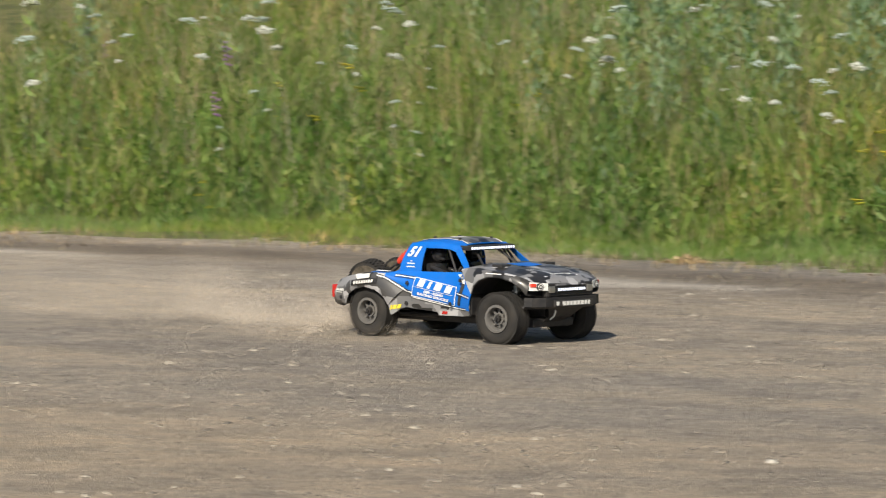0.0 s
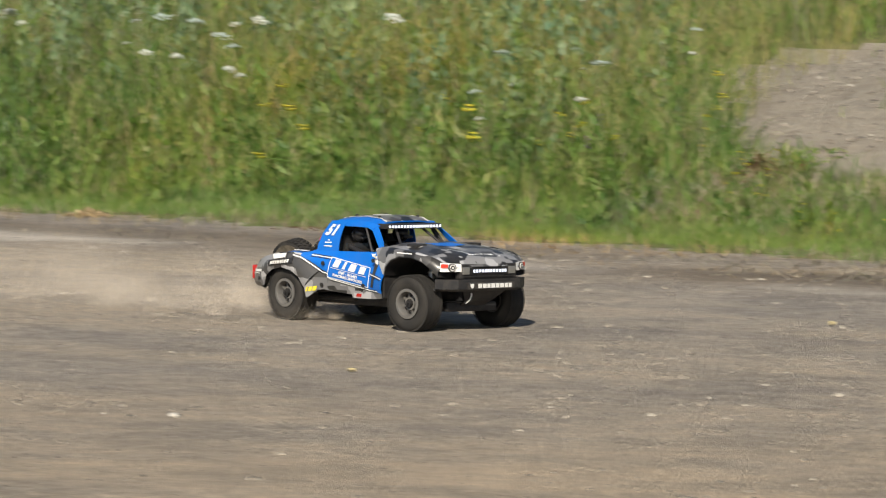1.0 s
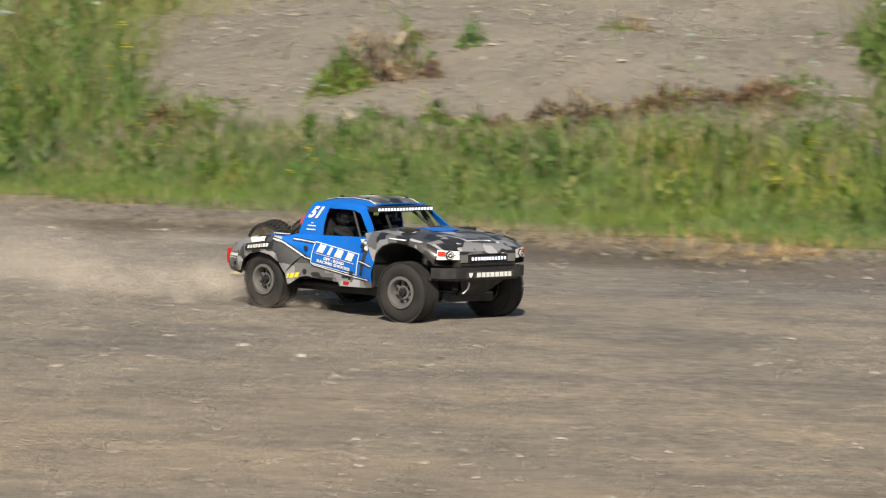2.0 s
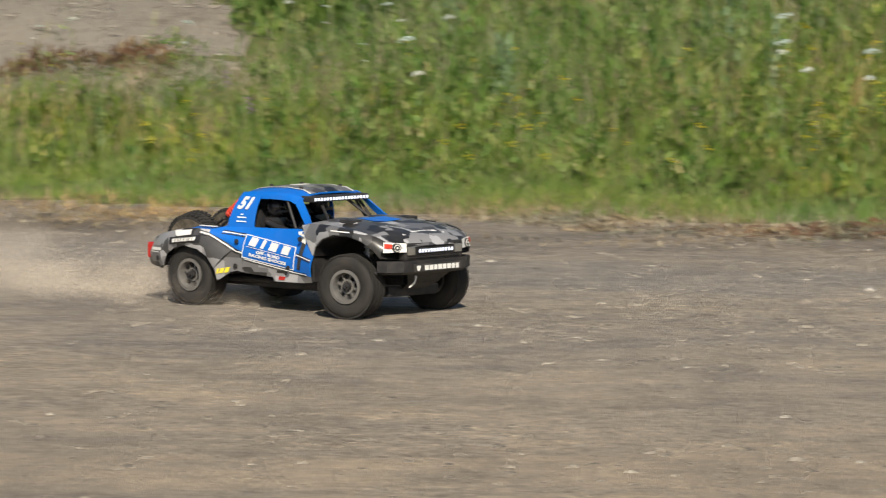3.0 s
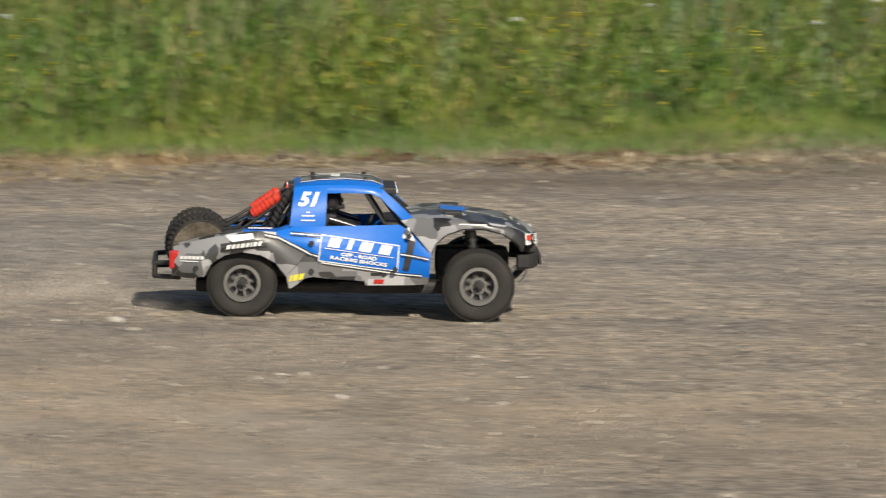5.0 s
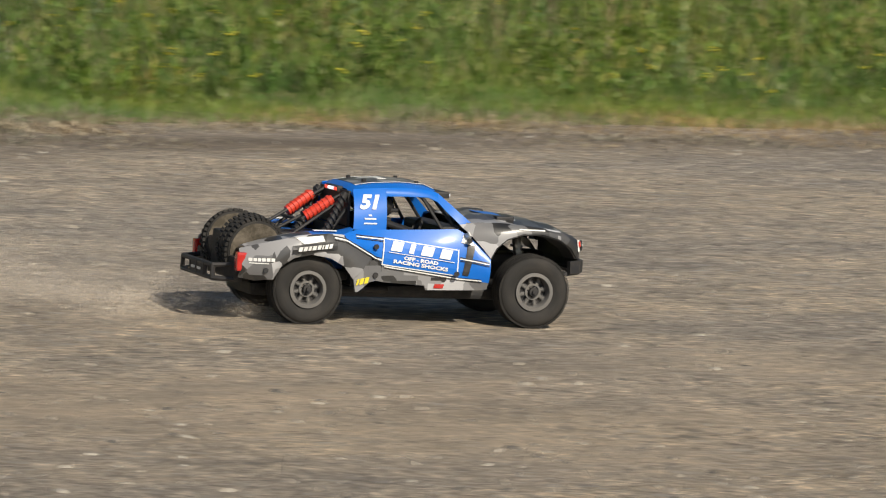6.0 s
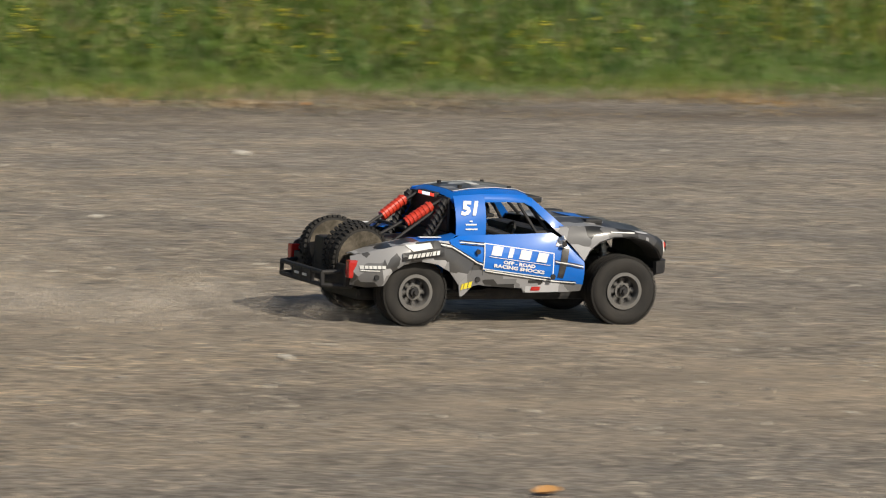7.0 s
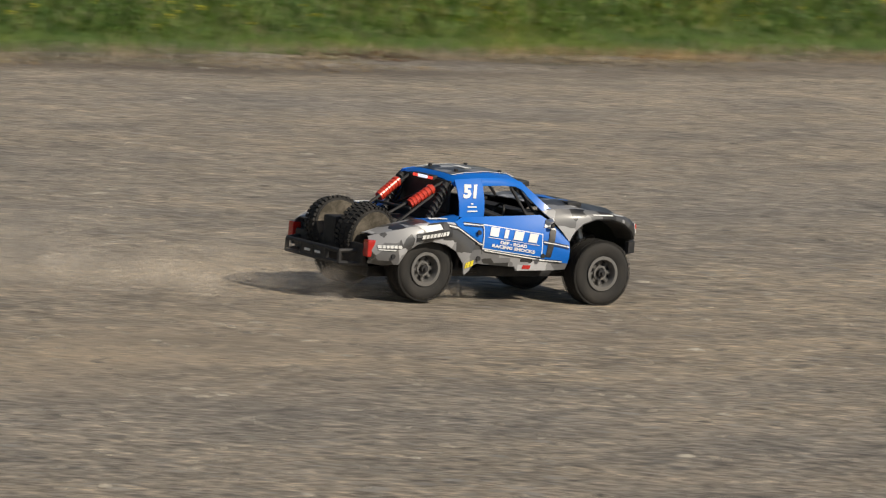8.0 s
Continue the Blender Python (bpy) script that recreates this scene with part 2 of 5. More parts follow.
def add_shell(bm, grid, thick, flip=False):
    """A sheet through rows of points, given thickness along its own normals."""
    rows = [[Vector(p) for p in row] for row in grid]
    nr, nc = len(rows), len(rows[0])
    normals = []
    for i in range(nr):
        line = []
        for j in range(nc):
            du = rows[min(i + 1, nr - 1)][j] - rows[max(i - 1, 0)][j]
            dv = rows[i][min(j + 1, nc - 1)] - rows[i][max(j - 1, 0)]
            n = du.cross(dv)
            line.append(n.normalized() * (-1 if flip else 1) if n.length > 1e-9 else Vector((0, 0, 1)))
        normals.append(line)
    top = [[bm.verts.new(p) for p in row] for row in rows]
    low = [[bm.verts.new(p - n * thick) for p, n in zip(row, ns)] for row, ns in zip(rows, normals)]

    def quad(*v):
        try:
            bm.faces.new(v)
        except ValueError:
            pass
    for i in range(nr - 1):
        for j in range(nc - 1):
            quad(top[i][j], top[i + 1][j], top[i + 1][j + 1], top[i][j + 1])
            quad(low[i][j], low[i][j + 1], low[i + 1][j + 1], low[i + 1][j])
    for i in range(nr - 1):
        quad(top[i][0], low[i][0], low[i + 1][0], top[i + 1][0])
        quad(top[i][-1], top[i + 1][-1], low[i + 1][-1], low[i][-1])
    for j in range(nc - 1):
        quad(top[0][j], top[0][j + 1], low[0][j + 1], low[0][j])
        quad(top[-1][j], low[-1][j], low[-1][j + 1], top[-1][j + 1])


def shell(grid, thick=0.003, flip=False):
    bm = bmesh.new()
    add_shell(bm, grid, thick, flip)
    return bm


def plate(points, thick):
    """A flat polygon with a thickness vector."""
    bm = bmesh.new()
    a = [bm.verts.new(p) for p in points]
    b = [bm.verts.new(Vector(p) + Vector(thick)) for p in points]
    bm.faces.new(a)
    bm.faces.new(b[::-1])
    for i in range(len(a)):
        j = (i + 1) % len(a)
        bm.faces.new((a[i], b[i], b[j], a[j]))
    return bm


def lathe(profile, n=32, axis="y"):
    """Turns (radius, offset) pairs round an axis through the origin; closed."""
    bm = bmesh.new()
    rings = []
    for i in range(n):
        a = 2 * math.pi * i / n
        rings.append([bm.verts.new((r * math.cos(a), o, r * math.sin(a))) for r, o in profile])
    k = len(profile)
    for i in range(n):
        p, q = rings[i], rings[(i + 1) % n]
        for j in range(k):
            bm.faces.new((p[j], p[(j + 1) % k], q[(j + 1) % k], q[j]))
    return bm


def side(points, s):
    """Points given for the right side (y below 0), on the side s: -1 right, 1 left."""
    return [(x, -y * s, z) for x, y, z in points]


def lettering(text, name, size, mat, parent, m, label="", depth=0.0006, shear=0.0, width=1.0, bold=0.0):
    cu = bpy.data.curves.new(name, "FONT")
    cu.body, cu.size, cu.extrude, cu.align_x, cu.align_y, cu.shear, cu.offset = text, size, depth, "CENTER", "CENTER", shear, bold
    cu.resolution_u = 2
    tmp = bpy.data.objects.new(name, cu)
    me = bpy.data.meshes.new_from_object(tmp)
    bpy.data.objects.remove(tmp)
    me.transform(m @ Matrix.Diagonal((width, 1, 1, 1)))
    me.name = name
    me.materials.clear()
    me.materials.append(mat)
    ob = new(name, me)
    ob.parent = parent
    if label:
        tagged(ob, label)
    return ob


def glyph_blocks(widths, height, gap, shear=0.0):
    """A logo as plain slanted blocks, centred: (x, y) corners of each block."""
    total = sum(widths) + gap * (len(widths) - 1)
    x, out = -total / 2, []
    for w in widths:
        h, k = 0.5 * height, 0.5 * height * shear
        out.append([(x - k, -h), (x + w - k, -h), (x + w + k, h), (x + k, h)])
        x += w + gap
    return out


# ---- ground ----
EDGE = [(-60, 24.0), (-30, 23.0), (-11, 20.5), (-8.7, 20.2), (-6.4, 19.5), (-4.4, 18.75), (-2, 17.6), (0.6, 16.9),
        (3, 16.7), (5.5, 16.8), (8, 17.4), (12, 17.5), (18.8, 17.6), (40, 17.8), (80, 18.0)]  # where the lot ends and the verge begins


def wave(x, y, s, k=0.0):
    """Smooth uneven values about -1 to 1 over the plan, for whole arrays."""
    x, y = np.asarray(x) / s, np.asarray(y) / s
    return (np.sin(x * 1.7 + 2.1 * np.sin(y * 0.9 + k) + k) + np.sin(y * 2.3 + 1.7 * np.sin(x * 1.1 - k)) + np.sin((x + y) * 1.3 + 2 * np.sin((x - y) * 0.7 + k))) / 3


def beyond(x, y):
    """Metres past the edge of the lot."""
    return np.asarray(y) - np.interp(x, [p[0] for p in EDGE], [p[1] for p in EDGE]) + 0.10 * wave(x, y, 0.35) + 0.05 * wave(x, y, 0.11, 2.0)


def bare(x, y):
    """1 on the bare gravel slope of the bank, 0 elsewhere."""
    x, y = np.asarray(x, float) + 0.16 * wave(x, y, 0.6, 1.0) + 0.07 * wave(x, y, 0.13, 7.0), np.asarray(y, float) + 0.14 * wave(x, y, 0.35, 3.0)
    u = np.clip((x + 5.30 + 0.23 * (y - 22) - 0.55 * np.clip(21.9 - y, 0, 2)) / 0.5, 0, 1) * np.clip((-1.72 - 0.09 * (y - 22) - x) / 0.3, 0, 1) * np.clip((y - 20.2) / 0.5, 0, 1)
    return u * np.clip((25.5 + 0.6 * (x + 5) - y) / 0.5, 0, 1)


def ground_height(x, y):
    d = beyond(x, y)
    rise = 0.125 * np.clip(d - 0.9, 0, 9) + 0.32 * np.clip(d - 9.9, 0, 40)
    rough = 0.004 * wave(x, y, 0.22) + 0.003 * wave(x, y, 0.6, 1.0)
    lumps = np.clip(d, 0, 1) * (0.05 * wave(x, y, 0.9, 2.0) + 0.02 * wave(x, y, 0.25))
    dip = -0.017 * np.exp(-((np.asarray(x) - 10.28) ** 2 + (np.asarray(y) - 8.93) ** 2) / 0.25)
    return rise + rough + dip + lumps + bare(x, y) * (0.09 * wave(x, y, 1.3, 4.0) + 0.05 * wave(x, y, 0.4, 1.0))


def make_ground():
    def line(lo, a, b, hi, step):
        out = [a - (a - lo) * (i / 14) ** 2 for i in range(14, 0, -1)]
        return np.array(out + list(np.arange(a, b, step)) + [b + (hi - b) * (i / 14) ** 2 for i in range(0, 15)])
    xs, ys = line(-160, -14, 26, 170, 0.13), line(-60, 5, 30, 170, 0.13)
    gx, gy = np.meshgrid(xs, ys)
    co = np.stack([gx, gy, ground_height(gx, gy)], -1).reshape(-1, 3)
    nx, ny = len(xs), len(ys)
    i = (np.arange(ny - 1)[:, None] * nx + np.arange(nx - 1)[None]).ravel()
    quads = np.stack([i, i + 1, i + 1 + nx, i + nx], 1)
    me = bpy.data.meshes.new("ground")
    me.from_pydata(co.tolist(), [], quads.tolist())
    mid = co[quads].mean(1)
    d, u = beyond(mid[:, 0], mid[:, 1]), bare(mid[:, 0], mid[:, 1])
    kind = np.where(u > 0.4, 2, np.where(d > 0.12, 1, 0)).astype(np.int32)
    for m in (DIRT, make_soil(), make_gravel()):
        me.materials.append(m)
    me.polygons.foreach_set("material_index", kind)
    d = beyond(co[:, 0], co[:, 1])
    humus = np.exp(-((d + 0.75) / 0.6) ** 2) * np.clip(0.6 + 0.6 * wave(co[:, 0] * 0.4, co[:, 1], 0.4, 6.0), 0, 0.9)
    track = np.exp(-((co[:, 1] - (11.3 - 0.22 * (co[:, 0] + 3.0))) / 1.3) ** 2) * np.clip((11.5 - co[:, 0]) / 3, 0, 1)
    # sun-bleached ruts along the verge, and curved skid marks nearer by
    gap = d + 1.15 + 0.06 * wave(co[:, 0], co[:, 1] * 0, 0.9, 2.0)
    rut = np.exp(-(gap / 0.13) ** 2) * np.clip(0.6 + 1.2 * wave(co[:, 0], co[:, 1] * 0, 0.45, 5.0), 0, 0.95) * np.clip((-2.5 - co[:, 0]) / 1.5, 0, 1)
    for cx, cy, r, w in ((1.1, 9.0, 1.25, 0.09), (1.05, 9.1, 1.62, 0.08), (0.8, 9.3, 0.95, 0.08)):
        far = np.hypot(co[:, 0] - cx, co[:, 1] - cy)
        rut = np.maximum(rut, np.exp(-((far - r) / w) ** 2) * np.clip((co[:, 0] - cx) / 0.6, 0, 1) * np.clip(0.30 + 0.3 * wave(co[:, 0], co[:, 1], 0.3, 3.0), 0, 0.45))
    coarse = np.clip(0.5 + (co[:, 0] - 1.5) / 6 + 0.35 * wave(co[:, 0] * 0.7, co[:, 1], 0.9, 8.0), 0, 1)
    me.attributes.new("coarse", "FLOAT", "POINT").data.foreach_set("value", coarse.astype(np.float32))
    me.attributes.new("rut", "FLOAT", "POINT").data.foreach_set("value", rut.astype(np.float32))
    me.attributes.new("track", "FLOAT", "POINT").data.foreach_set("value", track.astype(np.float32))
    me.attributes.new("humus", "FLOAT", "POINT").data.foreach_set("value", humus.astype(np.float32))
    me.polygons.foreach_set("use_smooth", np.ones(len(quads), bool))
    tagged(new("ground", me), "dry brown dirt lot with scattered gravel and a grassy bank", "ground", kind="structure")


def make_soil():
    m, t, b = material("grassy_soil", 0.95)
    c = ramp(t, noise_tex(t, coords(t), 6.0, 6, 0.7), [(0.3, (0.05, 0.06, 0.02)), (0.5, (0.12, 0.13, 0.04)), (0.7, (0.20, 0.17, 0.08))])
    t.links.new(c, b.inputs["Base Color"])
    bump(t, b, noise_tex(t, coords(t), 30, 6), 0.8, 0.03)
    return m


def make_gravel():
    m, t, b = material("bare_gravel", 0.95)
    v = coords(t)
    c = ramp(t, noise_tex(t, v, 1.7, 9, 0.75), [(0.3, (0.17, 0.14, 0.105)), (0.46, (0.36, 0.31, 0.245)), (0.56, (0.42, 0.365, 0.29)), (0.7, (0.24, 0.21, 0.172))])
    c = mix(t, ramp(t, noise_tex(t, v, 16.0, 5, 0.8), [(0.4, (0, 0, 0)), (0.75, (0.7, 0.7, 0.7))]), c, (0.42, 0.385, 0.33))
    t.links.new(c, b.inputs["Base Color"])
    bump(t, b, noise_tex(t, v, 14, 10, 0.75), 1.0, 0.05)
    return m


make_ground()
rng = np.random.default_rng(7)


# ---- vegetation ----
def scatter(n, d0, d1, power=1.0):
    """Places on the verge between d0 and d1 metres past the lot's edge, within the stretch of the bank."""
    x = rng.uniform(-13.5, 25.0, n)
    d = d0 + (d1 - d0) * rng.random(n) ** power
    y = np.interp(x, [p[0] for p in EDGE], [p[1] for p in EDGE]) + d
    return x, y, d


def blades(name, x, y, height, width, lean, mat, label, category, segments=2, z0=0.0):
    """Tapered grass blades that bend over, all in one mesh."""
    n = len(x)
    turn, way = rng.uniform(0, 2 * np.pi, n), rng.uniform(0, 2 * np.pi, n)
    off = lean * height * rng.uniform(0.2, 1.0, n)
    z = ground_height(x, y) - 0.01 + z0
    levels = []
    for k in range(segments):
        f = k / segments
        w = width * (1 - 0.45 * f) / 2
        cx, cy = x + np.cos(way) * off * f * f, y + np.sin(way) * off * f * f
        for s in (-1, 1):
            levels.append(np.stack([cx + s * w * np.cos(turn), cy + s * w * np.sin(turn), z + height * f], 1))
    levels.append(np.stack([x + np.cos(way) * off, y + np.sin(way) * off, z + height * (1 - 0.15 * lean)], 1))
    k = len(levels)
    co = np.stack(levels, 1).reshape(-1, 3)
    base = np.arange(n)[:, None] * k
    quads = [base + np.array([[2 * s, 2 * s + 1, 2 * s + 3, 2 * s + 2]]) for s in range(segments - 1)]
    tris = base + np.array([[k - 3, k - 2, k - 1]])
    loops = np.concatenate([np.concatenate([q for q in quads], 1) if quads else np.zeros((n, 0), int), tris], 1).ravel()
    sizes = np.tile(np.array([4] * (segments - 1) + [3]), n)
    me = bpy.data.meshes.new(name)
    me.vertices.add(len(co))
    me.vertices.foreach_set("co", co.ravel())
    me.loops.add(len(loops))
    me.loops.foreach_set("vertex_index", loops.astype(np.int32))
    me.polygons.add(len(sizes))
    me.polygons.foreach_set("loop_start", np.concatenate([[0], np.cumsum(sizes)[:-1]]).astype(np.int32))
    me.update(calc_edges=True)
    me.materials.append(mat)
    return tagged(new(name, me), label, category, kind="stuff")


def tall(x, y, d):
    """How high the meadow grows at a place."""
    left = np.clip((-4.5 - x) / 2.0, 0, 1)
    front_of_bare = np.clip((x + 5.3) / 0.5, 0, 1) * np.clip((-1.2 - x) / 0.5, 0, 1)
    h = 0.36 + 0.22 * left - 0.17 * front_of_bare * np.clip((22.5 - y) / 1, 0, 1)
    return np.clip((d - 0.85) / 1.15, 0.14, 1) * h * (1 - 0.6 * bare(x, y)) * (1 + 0.22 * wave(x, y, 0.5, 5.0))


x, y, d = scatter(118000, 0.85, 9.0, 1.5)
keep = (rng.random(len(x)) ** 0.6 > 1.6 * bare(x, y)) | (rng.random(len(x)) < 0.012 + 0.22 * np.clip(21.8 - y, 0, 1))
x, y, d = x[keep], y[keep], d[keep]
blades("meadow_grass", x, y, tall(x, y, d) * rng.uniform(0.45, 1.15, len(x)), rng.uniform(0.004, 0.009, len(x)), 0.95, GRASS,
       "tall uneven green meadow grass on the bank", "grass", 3)
x, y, d = scatter(118000, -0.05, 1.75, 0.85)
keep = d > -0.05 + 0.42 * rng.random(len(x)) ** 2.0
x, y, d = x[keep], y[keep], d[keep]
blades("verge_grass", x, y, rng.uniform(0.03, 0.10, len(x)) * (0.7 + 0.4 * np.clip(d, 0, 1)), rng.uniform(0.003, 0.006, len(x)), 0.6, SHORT,
       "short mown green grass strip along the dirt lot", "grass", 2)
x, y, d = scatter(210000, -1.25, 0.4)
keep = rng.random(len(x)) < np.clip(0.42 + 0.75 * wave(x * 0.6, y, 0.45, 9.0), 0.02, 1) * np.clip(1 - abs(d + 0.2) / 0.95, 0, 1) * np.clip((x + 5.5) / 3, 0.22, 1)
x, y, d = x[keep], y[keep], d[keep]
blades("dead_grass", x, y, rng.uniform(0.015, 0.050, len(x)), rng.uniform(0.003, 0.009, len(x)), 3.0, STRAW,
       "dry straw-coloured dead grass along the dirt edge", "dead grass", 2)
x, y, d = scatter(85000, -0.4, 0.9)
keep = rng.random(len(x)) < np.clip(0.6 + 0.6 * wave(x * 0.7, y, 0.4, 4.0), 0.05, 1) * np.clip(1 - abs(d - 0.05) / 0.6, 0, 1) * np.clip((x + 5) / 3, 0.25, 1)
x, y, d = x[keep], y[keep], d[keep]
blades("withered_grass", x, y, rng.uniform(0.03, 0.085, len(x)), rng.uniform(0.003, 0.006, len(x)), 0.8, STRAW,
       "withered brown grass thinning out towards the dirt", "dead grass", 2)
x, y, d = scatter(36000, 0.9, 9.0, 0.9)
keep = (bare(x, y) < 0.25) | (rng.random(len(x)) < 0.03)
x, y, d = x[keep], y[keep], d[keep]
blades("dry_stalks", x, y, tall(x, y, d) * rng.uniform(0.6, 1.35, len(x)), rng.uniform(0.003, 0.005, len(x)), 0.3, STRAW,
       "thin straw-coloured seed stalks among the meadow grass", "grass", 2)


x, y, d = scatter(60000, 2.2, 7.5, 0.9)
keep = (x > -8.2) & (x < -5.2) & (rng.random(len(x)) < np.clip(0.55 + 0.8 * wave(x, y, 0.7, 3.0), 0, 1))
x, y, d = x[keep], y[keep], d[keep]
blades("ripe_grass", x, y, tall(x, y, d) * rng.uniform(0.7, 1.3, len(x)), rng.uniform(0.003, 0.006, len(x)), 0.7, OCHRE,
       "ripe yellow-ochre grass patch high on the bank", "grass", 2)


for count, mat, name, label in ((5000, STRAW, "straw_fringe", "straw-coloured grass thinning out at the foot of the slope"), (3500, GRASS, "green_fringe", "sparse green grass at the foot of the gravel slope")):
    x, y = rng.uniform(-5.2, -1.2, count), 20.2 + 0.85 * rng.random(count) ** 1.2
    blades(name, x, y, rng.uniform(0.04, 0.13, count), rng.uniform(0.004, 0.008, count), 0.9, mat, label, "grass", 2)


def leafy(name, count, d0, d1, h0, h1, leaves, size, mat, label, only=None):
    """Upright leafy weeds: many narrow leaves round unseen stems, in one mesh."""
    x, y, d = scatter(count, d0, d1, 1.3)
    keep = bare(x, y) < 0.3
    if only is not None:
        keep &= only(x, y)
    x, y = x[keep], y[keep]
    h = rng.uniform(h0, h1, len(x)) * np.clip(tall(x, y, 2.0) / 0.4, 0.4, 1.2)
    xs, ys, hs = np.repeat(x, leaves), np.repeat(y, leaves), np.repeat(h, leaves)
    n = len(xs)
    f = rng.random(n) ** 0.8
    zs = hs * f
    r = 0.055 * (1.15 - f) * (hs / 0.5)
    a = rng.uniform(0, 2 * np.pi, n)
    px, py = xs + np.cos(a) * r * rng.random(n), ys + np.sin(a) * r * rng.random(n)
    blades(name, px, py, rng.uniform(0.6, 1.4, n) * size, rng.uniform(0.008, 0.016, n) * size / 0.05, 1.4, mat, label, "weeds", 2, zs)


leafy("leafy_weeds", 6500, 0.9, 8.5, 0.16, 0.42, 22, 0.056, GRASS, "dense broad-leaved green weeds on the bank", lambda x, y: (x < -5.2) | (x > -1.2) | (rng.random(len(x)) < 0.45))
leafy("pale_weeds", 760, 1.8, 6.0, 0.6, 1.05, 80, 0.055, WEED, "tall upright feathery blue-green weeds", lambda x, y: (x < -5.5 + 0.3 * wave(x, y, 0.3, 2.0)) & ((x > -9.2) | (rng.random(len(x)) < 0.2)))
leafy("pale_weeds", 260, 1.5, 7.0, 0.4, 0.65, 50, 0.05, WEED, "scattered feathery blue-green weeds", lambda x, y: (x > -2.2))


def flower_plants(kind, count, head_mesh, petal, stem_h, label, category, d0, d1, pick, spread):
    """One flowering plant with its stem and heads, then copies of it along the bank."""
    bm = bmesh.new()
    root = new(kind)
    for i in range(spread):
        a = i * 2.4
        tip = Vector((0.07 * i ** 0.6 * math.cos(a), 0.07 * i ** 0.6 * math.sin(a), stem_h * (1 - 0.24 * i)))
        foot = Vector((0, 0, 0)) if i == 0 else Vector((0, 0, stem_h * 0.45))
        add_tube(bm, foot, tip, 0.0022, 5, 0.0014)
        head = bmesh.new()
        head_mesh(head, tip)
        part("flower_head", head, petal, root)
    for i in range(7):
        a, z = i * 2.1, stem_h * (0.12 + 0.09 * i)
        v = [bm.verts.new((0.002 * math.cos(a + 1.6), 0.002 * math.sin(a + 1.6), z)), bm.verts.new((0.06 * math.cos(a), 0.06 * math.sin(a), z + 0.05)), bm.verts.new((0.035 * math.cos(a + 0.3), 0.035 * math.sin(a + 0.3), z + 0.015))]
        bm.faces.new(v)
    part("stem", bm, GRASS, root)
    tagged(root, label, category, group=category + " on the bank")
    x, y, d = scatter(count * 4, d0, d1, 1.2)
    keep = pick(x, y) & ((x > -4.5) | (rng.random(len(x)) < 0.9))
    x, y = x[keep][:count], y[keep][:count]
    z = ground_height(x, y) - 0.01
    for i in range(len(x)):
        s = (max(0.62, float(tall(x[i], y[i], 2.0)) / 0.42) * rng.uniform(0.5, 1.3) if x[i] < -1 else rng.uniform(0.75, 1.15)) * (1.0 if stem_h > 0.4 else 0.85)
        m = pose(x[i], y[i], z[i], rng.uniform(-16, 16), rng.uniform(-16, 16), rng.uniform(0, 360))
        if i == 0:
            root.matrix_basis = m
            root.scale = (1, 1, 1)
        else:
            c = copy_thing(root, m)
            c.scale = (s, s, s)


def umbel(bm, tip):
    wide = 0.034 if tip.x == 0 else 0.023
    for i in range(34):
        if i % 7 == 5:
            continue
        r, a = wide * math.sqrt((i + 0.5) / 34), i * 2.39996
        z = 0.006 * math.cos(r / wide * 2.0) + 0.004 * math.sin(i * 1.7)
        p = tip + Vector((r * math.cos(a), r * math.sin(a), z))
        bmesh.ops.create_icosphere(bm, subdivisions=1, radius=0.0052 + 0.0016 * math.sin(i * 2.3), matrix=Matrix.Translation(p) @ Matrix.Diagonal((1, 1, 0.6, 1)))


def buttons(bm, tip):
    for i in range(6):
        a = i * 2.4
        p = tip + Vector((0.016 * math.cos(a), 0.016 * math.sin(a), 0.006 * (i % 3)))
        bmesh.ops.create_cone(bm, cap_ends=True, segments=7, radius1=0.003, radius2=0.0085, depth=0.006, matrix=Matrix.Translation(p))


def spike(bm, tip):
    for i in range(9):
        a = i * 2.2
        p = tip + Vector((0.008 * math.cos(a), 0.008 * math.sin(a), -0.008 * i))
        bmesh.ops.create_icosphere(bm, subdivisions=1, radius=0.0048, matrix=Matrix.Translation(p))


# clumps on the bare slope and along its foot
def tuft(name, x, y, radius, height, leaves, mat, label):
    """A low spreading clump of leaves on the slope."""
    a, r = rng.uniform(0, 2 * np.pi, leaves), radius * rng.random(leaves) ** 0.6
    px, py = x + r * np.cos(a), y + r * np.sin(a) * 0.6
    blades(name, px, py, height * rng.uniform(0.25, 0.6, leaves) * (1.2 - r / radius), rng.uniform(0.008, 0.02, leaves), 1.2, mat, label, "shrub", 2, height * (1.15 - r / radius) * rng.random(leaves) * 0.8)


RUST = foliage("rust_red_weed", [(0, (0.11, 0.055, 0.032)), (0.6, (0.19, 0.105, 0.06)), (1, (0.25, 0.20, 0.10))], 0.8, 0.2)
BUSH = "low bushy green and brown clump on the gravel slope"
for x, y, r, h, n, mat in ((-4.18, 22.05, 0.17, 0.20, 300, GRASS), (-4.10, 22.12, 0.24, 0.20, 170, RUST), (-4.02, 22.2, 0.20, 0.26, 150, STRAW), (-3.93, 22.3, 0.15, 0.26, 110, GRASS)):
    tuft("slope_clump", x, y, r, h, n, mat, BUSH)
for x, y, r in ((-3.35, 21.2, 0.3), (-3.0, 21.1, 0.35), (-2.6, 21.2, 0.35), (-2.2, 21.1, 0.25), (-4.75, 21.0, 0.15)):
    tuft("rust_clump", x, y, r, 0.12, 420, RUST, "low rust-red dry weeds at the foot of the slope")
